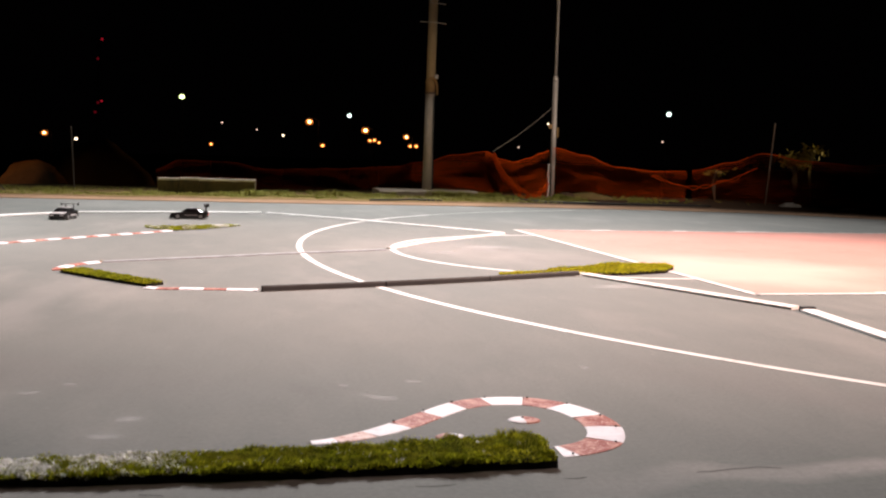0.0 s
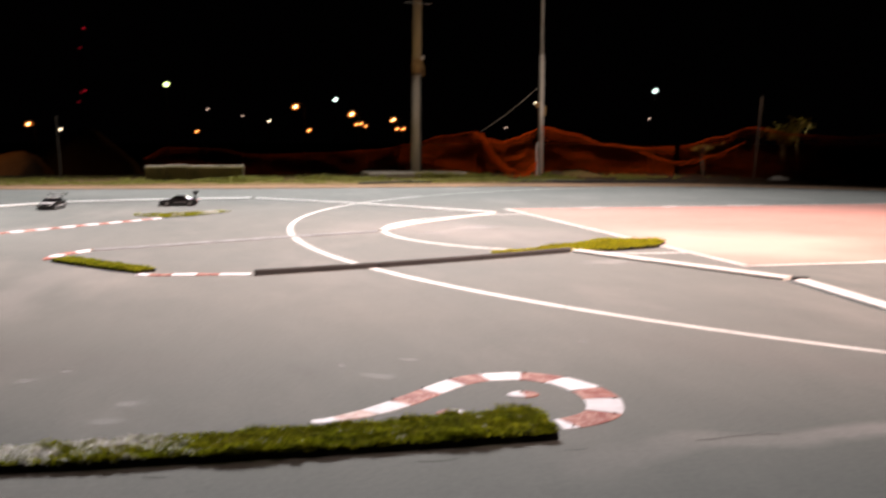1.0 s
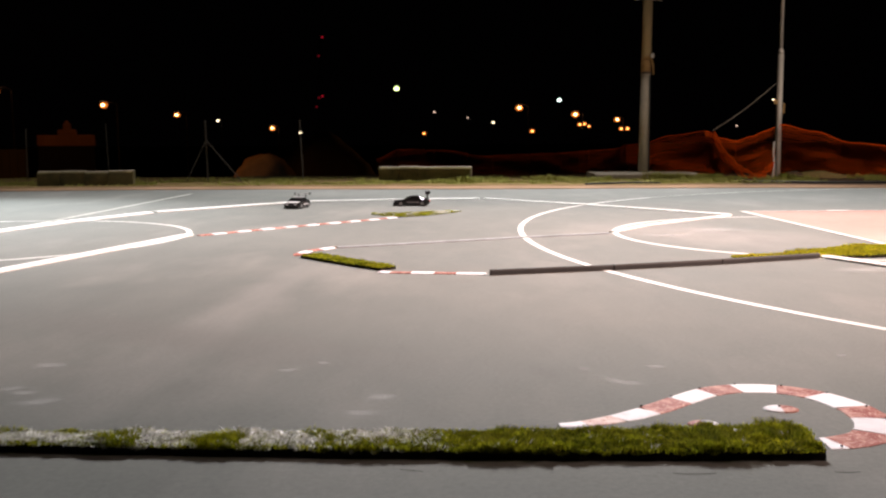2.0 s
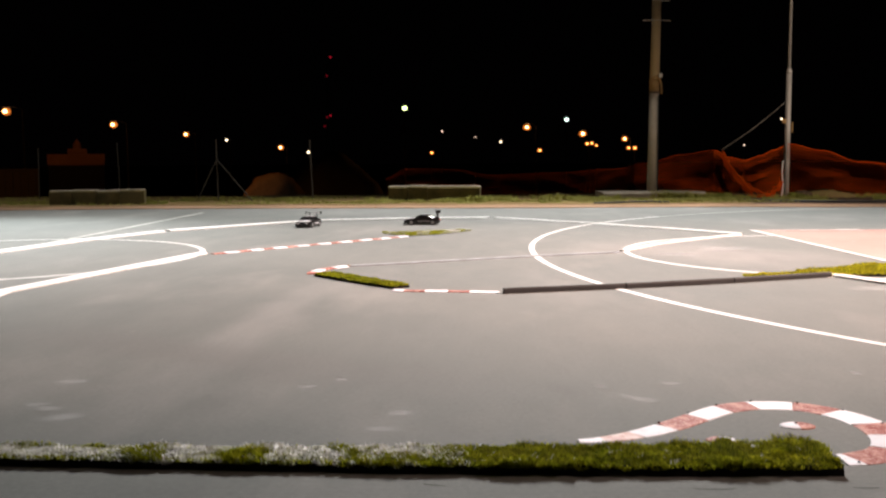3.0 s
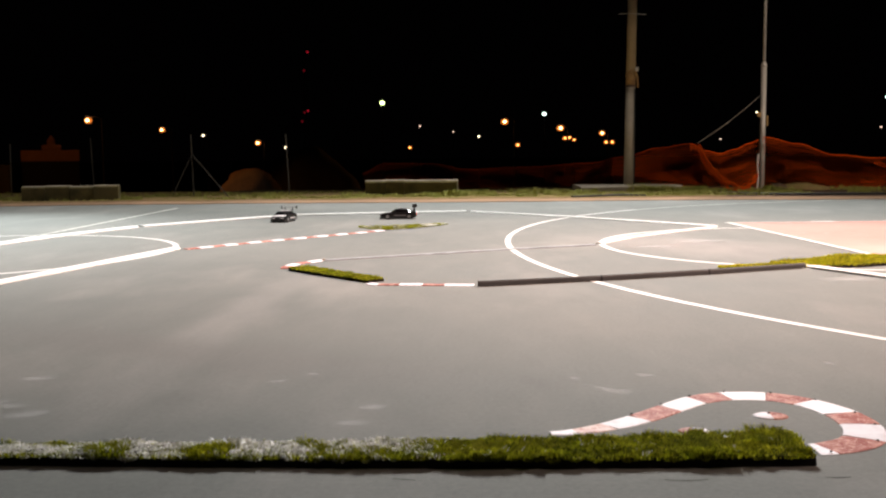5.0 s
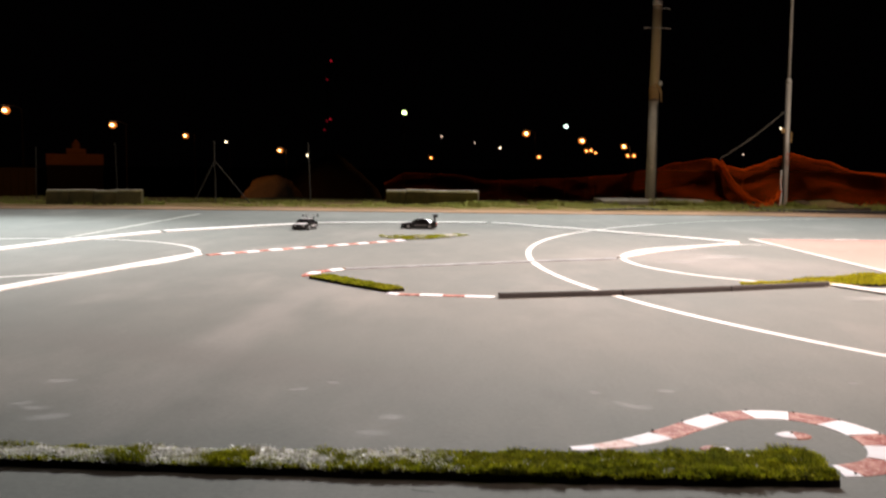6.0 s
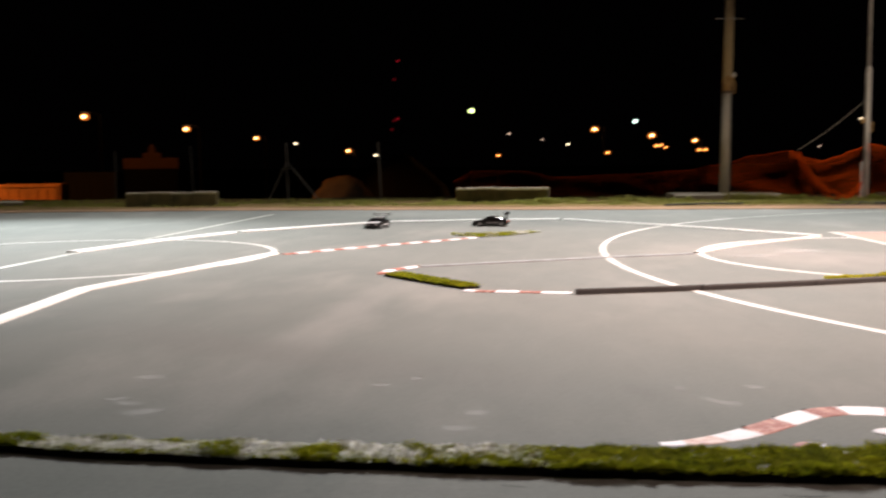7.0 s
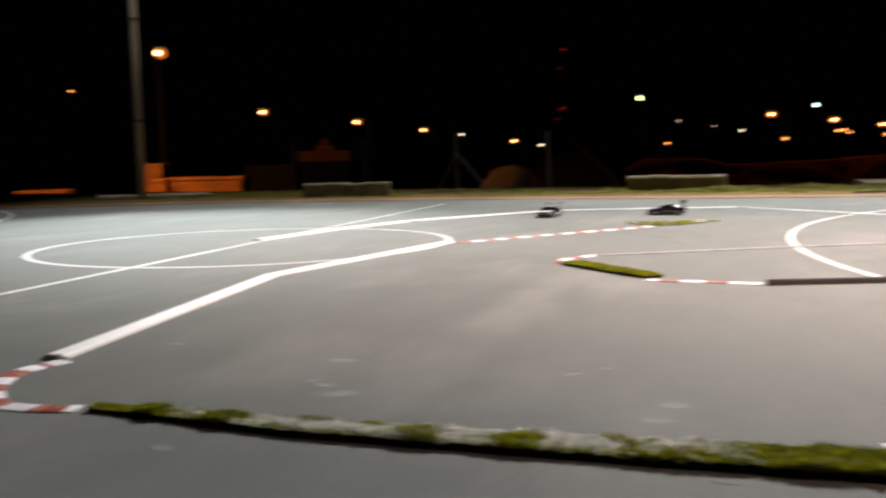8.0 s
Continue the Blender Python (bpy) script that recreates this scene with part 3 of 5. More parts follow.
def curb_run(points, count, first_red, width, label, lift=0.006, joints=None, widths=None, pink=()):
    """A flat curb of alternating red and white plastic pieces. joints: where the pieces meet, in metres along it; widths: across, at its points."""
    path = smooth_path(points, 8) if len(points) > 2 else [Vector((*p, 0)) for p in points]
    total = sum((b - a).length for a, b in zip(path, path[1:]))
    joints = joints or [total * k / count for k in range(count + 1)]
    thing = empty("track_curb", tuple(path[0]))
    base = path[0].copy()
    for k, (j0, j1) in enumerate(zip(joints, joints[1:])):
        bm = bmesh.new()
        rows = []
        steps = 6
        h = lift * (1 + 0.35 * noise.noise((k, total, 0)))
        slant = 0.010 * noise.noise((k * 3.1, total, 4)) if width > 0.09 else 0
        for i in range(steps + 1):
            t = min(max((j0 + 0.0008 + (j1 - j0 - 0.0016) * i / steps) / total, 0), 1)
            p, q = along(path, max(t - 0.004, 0)), along(path, min(t + 0.004, 1))
            d = (q - p).normalized()
            side = Vector((d.y, -d.x, 0))
            w = (float(np.interp(t, [m / (len(widths) - 1) for m in range(len(widths))], widths)) if widths else width) / 2
            w *= 1 + 0.05 * noise.noise((t * 30, total, 2))
            o = along(path, t) - base
            edge = 1.0 if i in (0, steps) else 0.0
            warp = 0.0006 * (1 + noise.noise((t * 14, total, 7))) if width > 0.09 else 0
            rows.append([bm.verts.new(o + side * a * w + d * slant * a * edge + Vector((0, 0, z))) for a, z in
                         ((-1, 0.0005 + warp), (-0.97, h * 0.6 + warp), (-0.8, h + warp * 0.7), (0.8, h + warp * 0.4), (0.97, h * 0.6), (1, 0.0))])
        for r, q in zip(rows, rows[1:]):
            for m in range(6):
                bm.faces.new((r[m], q[m], q[(m + 1) % 6], r[(m + 1) % 6]))
        bm.faces.new(rows[0])
        bm.faces.new(rows[-1][::-1])
        bmesh.ops.recalc_face_normals(bm, faces=bm.faces)
        red = (k % 2 == 0) == first_red
        material = (CURB_PINK if k in pink else CURB_RED) if red else CURB_WHITE
        p = part("curb_piece", bm, material, thing, "pink faded plastic curb piece" if k in pink else "faded red plastic curb piece" if red else "white plastic curb piece")
        if width > 0.09 and k > 2:
            bolt = bmesh.new()
            t = (j0 + 0.010) / total
            ahead = (along(path, t + 0.004) - along(path, t)).normalized()
            spot = along(path, t) - base + Vector((-ahead.y, ahead.x, 0)) * width * 0.36
            bmesh.ops.create_cone(bolt, cap_ends=True, segments=8, radius1=0.0036, radius2=0.003, depth=0.003, matrix=Matrix.Translation((spot.x, spot.y, h + 0.004)))
            part("bolt", bolt, BACKING, p, "dark screw head")
    return tagged(thing, label, "curb", "red and white track curbs")


curb_run([(0.19, 2.470), (0.256, 2.488), (0.358, 2.542), (0.458, 2.622), (0.564, 2.730), (0.664, 2.824), (0.765, 2.868), (0.886, 2.858), (0.978, 2.788), (1.034, 2.660), (1.036, 2.525), (0.978, 2.400), (0.86, 2.338), (0.80, 2.345)],
         13, False, 0.1, "red and white striped curb looping off the turf strip", lift=0.0024,
         joints=[0.0, 0.07, 0.18, 0.305, 0.455, 0.592, 0.704, 0.826, 0.944, 1.085, 1.195, 1.335, 1.492, 1.525],
         widths=(0.036, 0.060, 0.080, 0.086, 0.084, 0.088, 0.096, 0.100, 0.102, 0.106, 0.108, 0.108, 0.104, 0.085), pink=(1,))


def curb_offcut(x, y, length, width, turn, label):
    """A small domed oval offcut, one half white and one half red."""
    thing = empty("curb_offcut", (x, y, 0), turn)
    for s, material, name in ((-1, CURB_WHITE, "white half"), (1, CURB_RED, "faded red half")):
        bm = bmesh.new()
        rings = []
        for f, z in ((1.0, 0.0), (0.96, 0.0022), (0.85, 0.0042), (0.4, 0.0055)):
            rings.append([bm.verts.new((s * f * length / 2 * math.sin(t), f * width / 2 * math.cos(t), z)) for t in (math.pi * i / 10 for i in range(11))])
        for r, q in zip(rings, rings[1:]):
            for i in range(10):
                bm.faces.new((r[i], r[i + 1], q[i + 1], q[i]))
        bm.faces.new(rings[-1])
        bmesh.ops.recalc_face_normals(bm, faces=bm.faces)
        part("curb_half", bm, material, thing, name + " of the plastic offcut")
    bolt = bmesh.new()
    bmesh.ops.create_cone(bolt, cap_ends=True, segments=8, radius1=0.005, radius2=0.004, depth=0.003, matrix=Matrix.Translation((-0.002, 0.012, 0.0058)))
    part("bolt", bolt, BACKING, thing, "dark screw head")
    tagged(thing, label, "curb offcut", "red and white track curbs")


curb_offcut(0.825, 2.643, 0.100, 0.075, -2, "small oval red and white curb offcut inside the loop")
curb_offcut(0.575, 2.495, 0.085, 0.06, 184, "small oval red and white curb offcut beside the turf")
curb_run([(-2.02, 2.33), (-2.14, 2.305), (-2.30, 2.32), (-2.44, 2.44), (-2.53, 2.58), (-2.57, 2.73), (-2.53, 2.90)], 11, False, 0.08, "red and white curb turning round the track's end",
         joints=[0.0, 0.035, 0.14, 0.245, 0.35, 0.46, 0.57, 0.68, 0.79, 0.87, 0.90, 0.975])
curb_run([(-2.41, 7.74), (-1.83, 8.52), (-1.30, 9.17), (-0.95, 9.64)], 18, True, 0.075, "long row of red and white curb pieces")
curb_run([(-1.285, 6.31), (-1.30, 6.42), (-1.25, 6.62), (-1.12, 6.81)], 4, True, 0.07, "red and white curb ending at the short turf strip")
curb_run([(-0.635, 5.51), (-0.57, 5.475), (-0.31, 5.45), (-0.01, 5.415)], 5, False, 0.065, "red and white curb joining the dark edging", joints=[0.0, 0.075, 0.20, 0.335, 0.465, 0.637])


# ---- artificial turf strips ----
def turf_strip(front, widths, thicks, blade, count, label, bleached=None, shade_reach=0.010, green=None):
    """A strip of artificial turf: a black backing along its front edge, blades on it, and a black fringe for their
    shadow.
    widths and thicks go with the corners of the front edge."""
    chord = Vector((*front[-1], 0)) - Vector((*front[0], 0))
    d = chord.normalized()
    side = Vector((-d.y, d.x, 0))
    length = chord.length
    edge = [Vector((x, y, 0)) for x, y in front]
    lengths = [0.0]
    for p, q in zip(edge, edge[1:]):
        lengths.append(lengths[-1] + (q - p).length)
    marks = [v / lengths[-1] for v in lengths]

    def at(k):
        """The front edge, width and thickness a share k along."""
        return along(edge, k), float(np.interp(k, marks, widths)), float(np.interp(k, marks, thicks))

    thing = empty("turf_strip", (0, 0, 0))
    steps = max(8, int(length / 0.02))
    bm = bmesh.new()
    rows = []
    for i in range(steps + 1):
        o, w, thick = at(i / steps)
        e = 0.005 * noise.noise((o.x * 9, length, 5)) + 0.004 * noise.noise((o.x * 40, length, 2))
        up = thick * (1 + 0.18 * noise.noise((o.x * 11, length, 8)))
        rows.append([bm.verts.new(o + side * s + Vector((0, 0, z))) for s, z in ((e, 0), (e + 0.003, up * 0.7), (e + 0.010, up), (w, thick * 0.9), (w + 0.004, 0))])
    for r, q in zip(rows, rows[1:]):
        for k in range(5):
            bm.faces.new((r[k], q[k], q[(k + 1) % 5], r[(k + 1) % 5]))
    bm.faces.new(rows[0])
    bm.faces.new(rows[-1][::-1])
    bmesh.ops.recalc_face_normals(bm, faces=bm.faces)
    part("backing", bm, BACKING, thing, "black rubber backing seen at the edge")
    rng = random.Random(int(length * 1000))

    # Black triangles on the ground imitate the ragged shadow of the blade tips.
    verts, faces = [], []
    for _ in range(int(length * 420)):
        o, w, thick = at(rng.random())
        reach = shade_reach * (0.35 + 0.65 * rng.random()) * (0.7 + 0.9 * max(-0.5, noise.noise((o.x * 22, length, 1))))
        half = d * rng.uniform(0.002, 0.005)
        n0 = len(verts)
        verts.extend([o - half + Vector((0, 0, 0.006)), o + half + Vector((0, 0, 0.006)), o - side * reach + d * rng.gauss(0, 0.004) + Vector((0, 0, 0.0015))])
        faces.append((n0, n0 + 1, n0 + 2))
    me = bpy.data.meshes.new("frayed_edge")
    me.from_pydata([tuple(v) for v in verts], [], faces)
    me.materials.append(BACKING)
    fringe = new("frayed_edge", me)
    fringe.parent, fringe["kind"], fringe["label"] = thing, "stuff", "black fringe standing for the shadow of the blades"

    lots = {"turf_surface": ([], []), "bleached_surface": ([], [])}

    def white_at(x, s):
        """How bleached the strip is at a length x along the world and a share s across it."""
        if bleached is None:
            return 0.0
        x0, x1, most, rest = bleached
        inside = max(0.0, min(1.0, (x - x0) / 0.2)) * max(0.0, min(1.0, (x1 - x) / 0.3))
        patch = noise.noise((x * 6.5, s * 1.6, 3)) + 0.5 * noise.noise((x * 19, s * 4, 6))
        back = min(1.0, max(0.0, 0.35 + (s - 0.04) / 0.2))
        return max(0.0, min(1.0, 0.85 + 1.5 * patch)) * back * (most * inside + rest * (1 - inside))

    def one(p, h, lean, ang, white=False):
        verts, faces = lots["bleached_surface" if white else "turf_surface"]
        broad = 1.35 if white else 1.0
        wide = Vector((-math.sin(ang), math.cos(ang), 0)) * (0.0005 + blade * 0.024) * rng.uniform(0.6, 1.4) * broad
        mid, tip = p + lean * 0.35 + Vector((0, 0, h * 0.65)), p + lean + Vector((0, 0, h * 0.92))
        n0 = len(verts)
        verts.extend([p - wide, p + wide, mid + wide * 0.85, mid - wide * 0.85, tip])
        faces.extend([(n0, n0 + 1, n0 + 2, n0 + 3), (n0 + 3, n0 + 2, n0 + 4)])

    for _ in range(count // 6):
        k, s = rng.random(), 0.01 + 0.99 * rng.random()
        o, w, thick = at(k)
        o = o + side * (s * w) + Vector((0, 0, thick * (1 - 0.1 * s) - 0.003))
        fine = noise.noise((o.x * 62, o.y * 62, 2))
        if fine < -0.34:
            continue
        clump = 0.74 + 0.40 * noise.noise((o.x * 17, o.y * 17, 2)) + 0.42 * fine + 1.1 * max(0, noise.noise((o.x * 6, o.y * 8, 8)) - 0.1)
        pale = white_at(o.x, s)
        if bleached:
            tuft = max(0.0, min(1.0, (noise.noise((o.x * 8.3, s * 1.2, 4)) - 0.10) / 0.22))
            worn = max(0.0, min(1.0, (0.1 - o.x) / 0.9))
            clump = clump * (1 - 0.45 * worn) + 0.55 * tuft * (0.35 + 0.65 * worn)
            pale *= 1 - 0.9 * tuft
            if rng.random() < 0.22 * pale:
                continue
        white = rng.random() < 1.15 * pale
        comb = 3.0 * noise.noise((o.x * 9, o.y * 9, 5)) * math.pi
        for _ in range(6):
            h = blade * (0.45 + 0.75 * rng.random()) * max(0.3, clump)
            ang = comb + rng.gauss(0, 0.9)
            lean = Vector((math.cos(ang), math.sin(ang), 0)) * h * (0.25 + 0.8 * rng.random())
            if s < 0.10:
                lean = lean * 0.6 - side * h * max(0.0, 0.35 + 1.2 * noise.noise((o.x * 24, 0, length)))
                h *= 0.8
            one(o + Vector((rng.gauss(0, 0.005), rng.gauss(0, 0.005), 0)), h, lean, ang, white and rng.random() < 0.8)
    for _ in range(count // 30):
        o, w, thick = at(rng.random())
        hang = max(0.0, 0.25 + 1.4 * noise.noise((o.x * 31, 4, length)))
        o = o - side * 0.001 + Vector((0, 0, thick * rng.uniform(0.8, 1.0)))
        h = blade * rng.uniform(0.3, 0.9) * hang
        one(o, -h * 0.55, -side * h * rng.uniform(0.2, 0.6) + d * h * rng.gauss(0, 0.5), math.atan2(-side.y, -side.x), rng.random() < 0.7 * white_at(o.x, 0.3))
    for name, (verts, faces) in lots.items():
        if not faces:
            continue
        me = bpy.data.meshes.new(name)
        me.from_pydata([tuple(v) for v in verts], [], faces)
        me.materials.append((green or TURF) if name == "turf_surface" else TURF_WORN)
        blades = new(name, me)
        blades.parent, blades["kind"] = thing, "stuff"
        if name == "bleached_surface":
            blades["label"] = "blades worn white"
    return tagged(thing, label, "artificial turf", "turf strips of the track")


turf_strip([(-1.975, 2.316), (-1.66, 2.275), (-1.29, 2.213), (-0.97, 2.205), (-0.36, 2.192), (0.31, 2.189), (0.80, 2.210)],
           (0.041, 0.068, 0.098, 0.114, 0.142, 0.174, 0.220), (0.015, 0.020, 0.024, 0.025, 0.023, 0.023, 0.023), 0.0195, 120000,
           "long strip of green artificial turf, worn white in patches", (-1.75, -0.05, 1.0, 0.012))
turf_strip([(-1.245, 6.195), (-0.95, 5.86), (-0.645, 5.555)], (0.15, 0.15, 0.12), (0.020, 0.020, 0.018), 0.020, 12000, "short strip of green artificial turf on the asphalt", shade_reach=0.02)
turf_strip([(1.60, 6.17), (2.12, 6.20)], (0.07, 0.24), (0.006, 0.010), 0.018, 6000, "thin strip of yellowish green turf behind the dark edging", green=TURF_LIME)
turf_strip([(2.13, 6.17), (2.50, 6.19), (2.84, 6.33), (3.03, 6.62)], (0.30, 0.44, 0.50, 0.14), (0.010, 0.018, 0.024, 0.020), 0.024, 22000, "raised strip of yellowish green turf at the key", shade_reach=0.02, green=TURF_LIME)
turf_strip([(-1.13, 9.88), (-0.90, 9.66), (-0.62, 9.88), (-0.42, 10.22), (-0.30, 10.45)], (0.18, 0.62, 0.56, 0.34, 0.12), (0.010, 0.008, 0.005, 0.004, 0.004), 0.016, 48000, "small far strip of pale green turf with a white end", (-0.62, 0.4, 1.0, 0.3), shade_reach=0.015)


# ---- roadside verge: barriers, poles, netting ----
def place(az, dist, z=0.0):
    """A place by its bearing from the camera's stand (degrees right of straight ahead) and distance."""
    return (dist * math.sin(radians(az)), dist * math.cos(radians(az)), z)


def land(x, y):
    return fall(math.hypot(x, y))


def barrier(a, b, height, blocks, label):
    """A low barrier of concrete blocks set end to end, with a pale strip for the lit top edge."""
    a, b = Vector((*a, 0)), Vector((*b, 0))
    thing = empty("concrete_barrier", tuple(a))
    d = b - a
    cuts = [sum(blocks[:k]) / sum(blocks) for k in range(len(blocks) + 1)]
    for k0, k1 in zip(cuts, cuts[1:]):
        p, q = d * k0 + d.normalized() * 0.006, d * k1 - d.normalized() * 0.006
        h = height * (1 + 0.06 * noise.noise((k0 * 5.3, a.x, 0.4)))
        skew = Vector((-d.y, d.x, 0)).normalized() * 0.02 * noise.noise((k0 * 7.1, a.x, 2))
        profile = [(-0.125, -0.05), (-0.115, 0.10), (-0.105, h - 0.02), (-0.08, h), (0.08, h), (0.105, h - 0.02), (0.115, 0.10), (0.125, -0.05)]
        part("block", sweep([p + skew, p.lerp(q, 0.5), q - skew], profile), CONCRETE, thing)
        # Pale strip along the top: its colour stands for light on the edge.
        coping = [(-0.075, h + 0.001), (-0.075, h + 0.012), (-0.06, h + 0.020), (0.06, h + 0.020), (0.075, h + 0.012), (0.075, h + 0.001)]
        part("coping", sweep([p + skew, p.lerp(q, 0.5), q - skew], coping), POLE_CONCRETE, thing, "pale strip standing for the lit top edge")
    return tagged(thing, label, "concrete barrier", "roadside barriers")


barrier((-2.09, 18.25), (-0.31, 18.1), 0.30, (0.42, 0.40, 1.1), "mossy low concrete barrier of three blocks on the verge")
barrier((-8.35, 17.25), (-6.62, 17.45), 0.27, (0.42, 0.45, 0.42, 0.45), "weathered low concrete barrier of four blocks on the verge")


def slab(a, b, depth, height, label):
    a, b = Vector((*a, 0)), Vector((*b, 0))
    thing = empty("concrete_footing", tuple(a))
    bm = sweep([Vector((0, 0, 0)), (b - a) * 0.3, (b - a) * 0.64, b - a],
               [(-depth / 2, -0.05), (-depth / 2, height * 0.8), (-depth / 2 + 0.04, height), (depth / 2 - 0.04, height), (depth / 2, height * 0.8), (depth / 2, -0.05)])
    for v in bm.verts:
        v.co.z += 0.02 * noise.noise(v.co * 3)
        v.co.x += 0.05 * noise.noise(v.co * 2 + Vector((4, 0, 0)))
    part("plinth", bm, POLE_CONCRETE, thing)
    return tagged(thing, label, "footing", "pole footings")


slab((2.15, 19.9), (4.25, 20.1), 0.9, 0.13, "flat weathered concrete footing under the utility pole, weeds round it")
slab((-12.95, 16.9), (-11.1, 18.2), 0.8, 0.10, "flat concrete footing under the street pole")


def utility_pole():
    x, y = 3.25, 20.05
    thing = empty("utility_pole", (x, y, 0.12))
    part("lower_shaft", tube([(0, 0, 0), (0.027, 0, 2.06)], (0.102, 0.097), 14), POLE_CONCRETE, thing, "grey concrete lower shaft", True)
    part("upper_shaft", tube([(0.027, 0, 2.04), (0.052, 0, 4.03)], (0.098, 0.092), 14), WEATHERED_WOOD, thing, "tan weathered upper shaft", True)
    part("cap", tube([(0.052, 0, 4.0), (0.053, 0, 4.09), (0.053, 0, 4.12)], (0.100, 0.100, 0.07), 14), GALVANISED, thing, "pale metal cap", True)
    part("top_tube", tube([(0.053, 0, 4.1), (0.10, 0, 10.6)], (0.066, 0.055), 12), POLE_CONCRETE, thing, "narrower upper tube", True)
    strap = bmesh.new()
    add_tube(strap, [(-0.085, -0.08, 2.26), (-0.05, -0.11, 2.34), (0.03, -0.12, 2.38), (0.11, -0.10, 2.34), (0.155, -0.07, 2.22), (0.17, -0.06, 2.02)], (0.016, 0.02, 0.024, 0.026, 0.024, 0.014), 8)
    part("strap", strap, CABLE_RUST, thing, "rusty bent strap over the shaft", True)
    part("rust_patch", tube([(0.027, 0, 2.08), (0.030, 0, 2.34)], (0.1015, 0.100), 14), CABLE_RUST, thing, "rust-stained sleeve under the strap", True)
    part("clamp", box((0.07, 0.05, 0.09), (0.135, -0.11, 2.40), 0.012), GALVANISED, thing, "pale steel clamp")
    band = bmesh.new()
    bmesh.ops.create_cone(band, cap_ends=True, segments=18, radius1=0.112, radius2=0.112, depth=0.04, matrix=Matrix.Translation((0.027, 0, 2.06)))
    part("band", band, RUST, thing, "rusty band round the shaft")
    for z, a, b in ((3.53, -0.24, 0.32), (3.93, -0.06, 0.30)):
        part("step_iron", tube([(a, -0.11, z), (0.05, -0.11, z), (b, -0.11, z - 0.02)], 0.007, 6), GALVANISED, thing, "thin iron climbing bar")
    part("ground_wire", tube([(0.10, -0.10, 0), (0.10, -0.10, 2.0)], 0.012, 6), DARK_METAL, thing)
    tagged(thing, "tall grey and tan utility pole with a rusty cable box", "utility pole")


def mast():
    x, y = 6.16, 20.5
    thing = empty("floodlight_mast", (x, y, 0))
    part("lower_tube", tube([(0, 0, -0.03), (0, 0, 2.62)], 0.057, 14), GALVANISED, thing, "wide lower steel tube", True)
    part("collar", tube([(0, 0, 2.58), (0, 0, 2.63), (0, 0, 2.69)], (0.061, 0.060, 0.034), 14), GALVANISED, thing, "welded collar", True)
    part("upper_tube", tube([(0, 0, 2.62), (0.02, 0, 10.6)], (0.031, 0.027), 12), GALVANISED, thing, "narrow upper steel tube", True)
    part("bracket", box((0.03, 0.04, 0.22), (0.085, -0.02, 1.45), 0.008), CABLE_RUST, thing, "rusty bracket")
    part("junction_box", box((0.07, 0.06, 0.10), (-0.09, -0.04, 1.58), 0.01), CABLE_RUST, thing, "small junction box")
    part("flange", box((0.3, 0.3, 0.03), (0, 0, 0.0), 0.006), GALVANISED, thing)
    bits = bmesh.new()
    add_tube(bits, [(-0.10, -0.06, 0.75), (-0.12, -0.09, 0.5), (-0.09, -0.08, 0.25), (-0.11, -0.08, 0.02)], 0.018, 6)
    part("loose_cable", bits, CLOTH, thing, "loose pale cable end")
    lamp = bmesh.new()
    bmesh.ops.create_uvsphere(lamp, u_segments=12, v_segments=8, radius=0.020, matrix=Matrix.Translation((-0.15, -0.06, 1.63)))
    part("marker_lamp", lamp, WARM, thing, "small warm lamp on the mast")
    tagged(thing, "tall grey stepped steel floodlight mast beside the orange netting", "light mast")


utility_pole()
mast()


def left_pole():
    px, py, _ = place(-35.08, 20.85)
    thing = empty("street_pole", (px, py, 0.09))
    part("shaft", tube([(0, 0, 0), (0.0, 0, 3.0), (0.02, 0, 10)], (0.082, 0.076, 0.068), 14), POLE_CONCRETE, thing, "tapered concrete shaft", True)
    for z in (1.55, 3.62):
        band = bmesh.new()
        bmesh.ops.create_cone(band, cap_ends=True, segments=18, radius1=0.084, radius2=0.083, depth=0.05, matrix=Matrix.Translation((0, 0, z)))
        part("band", band, RUST, thing, "rusty band round the shaft")
    tagged(thing, "tall concrete street pole on a low footing", "utility pole")


left_pole()


def guy_rope():
    a, b = Vector(place(13.13, 20.3, 0.98)), Vector((6.08, 20.46, 1.98))
    pts = [a.lerp(b, k / 10) - Vector((0, 0, 0.05 * math.sin(math.pi * k / 10))) for k in range(11)]
    bm = bmesh.new()
    add_tube(bm, pts, 0.005, 6)
    tagged(link_mesh("guy_rope", bm, ROPE), "pale frayed rope from the mast to the netting", "rope")


guy_rope()


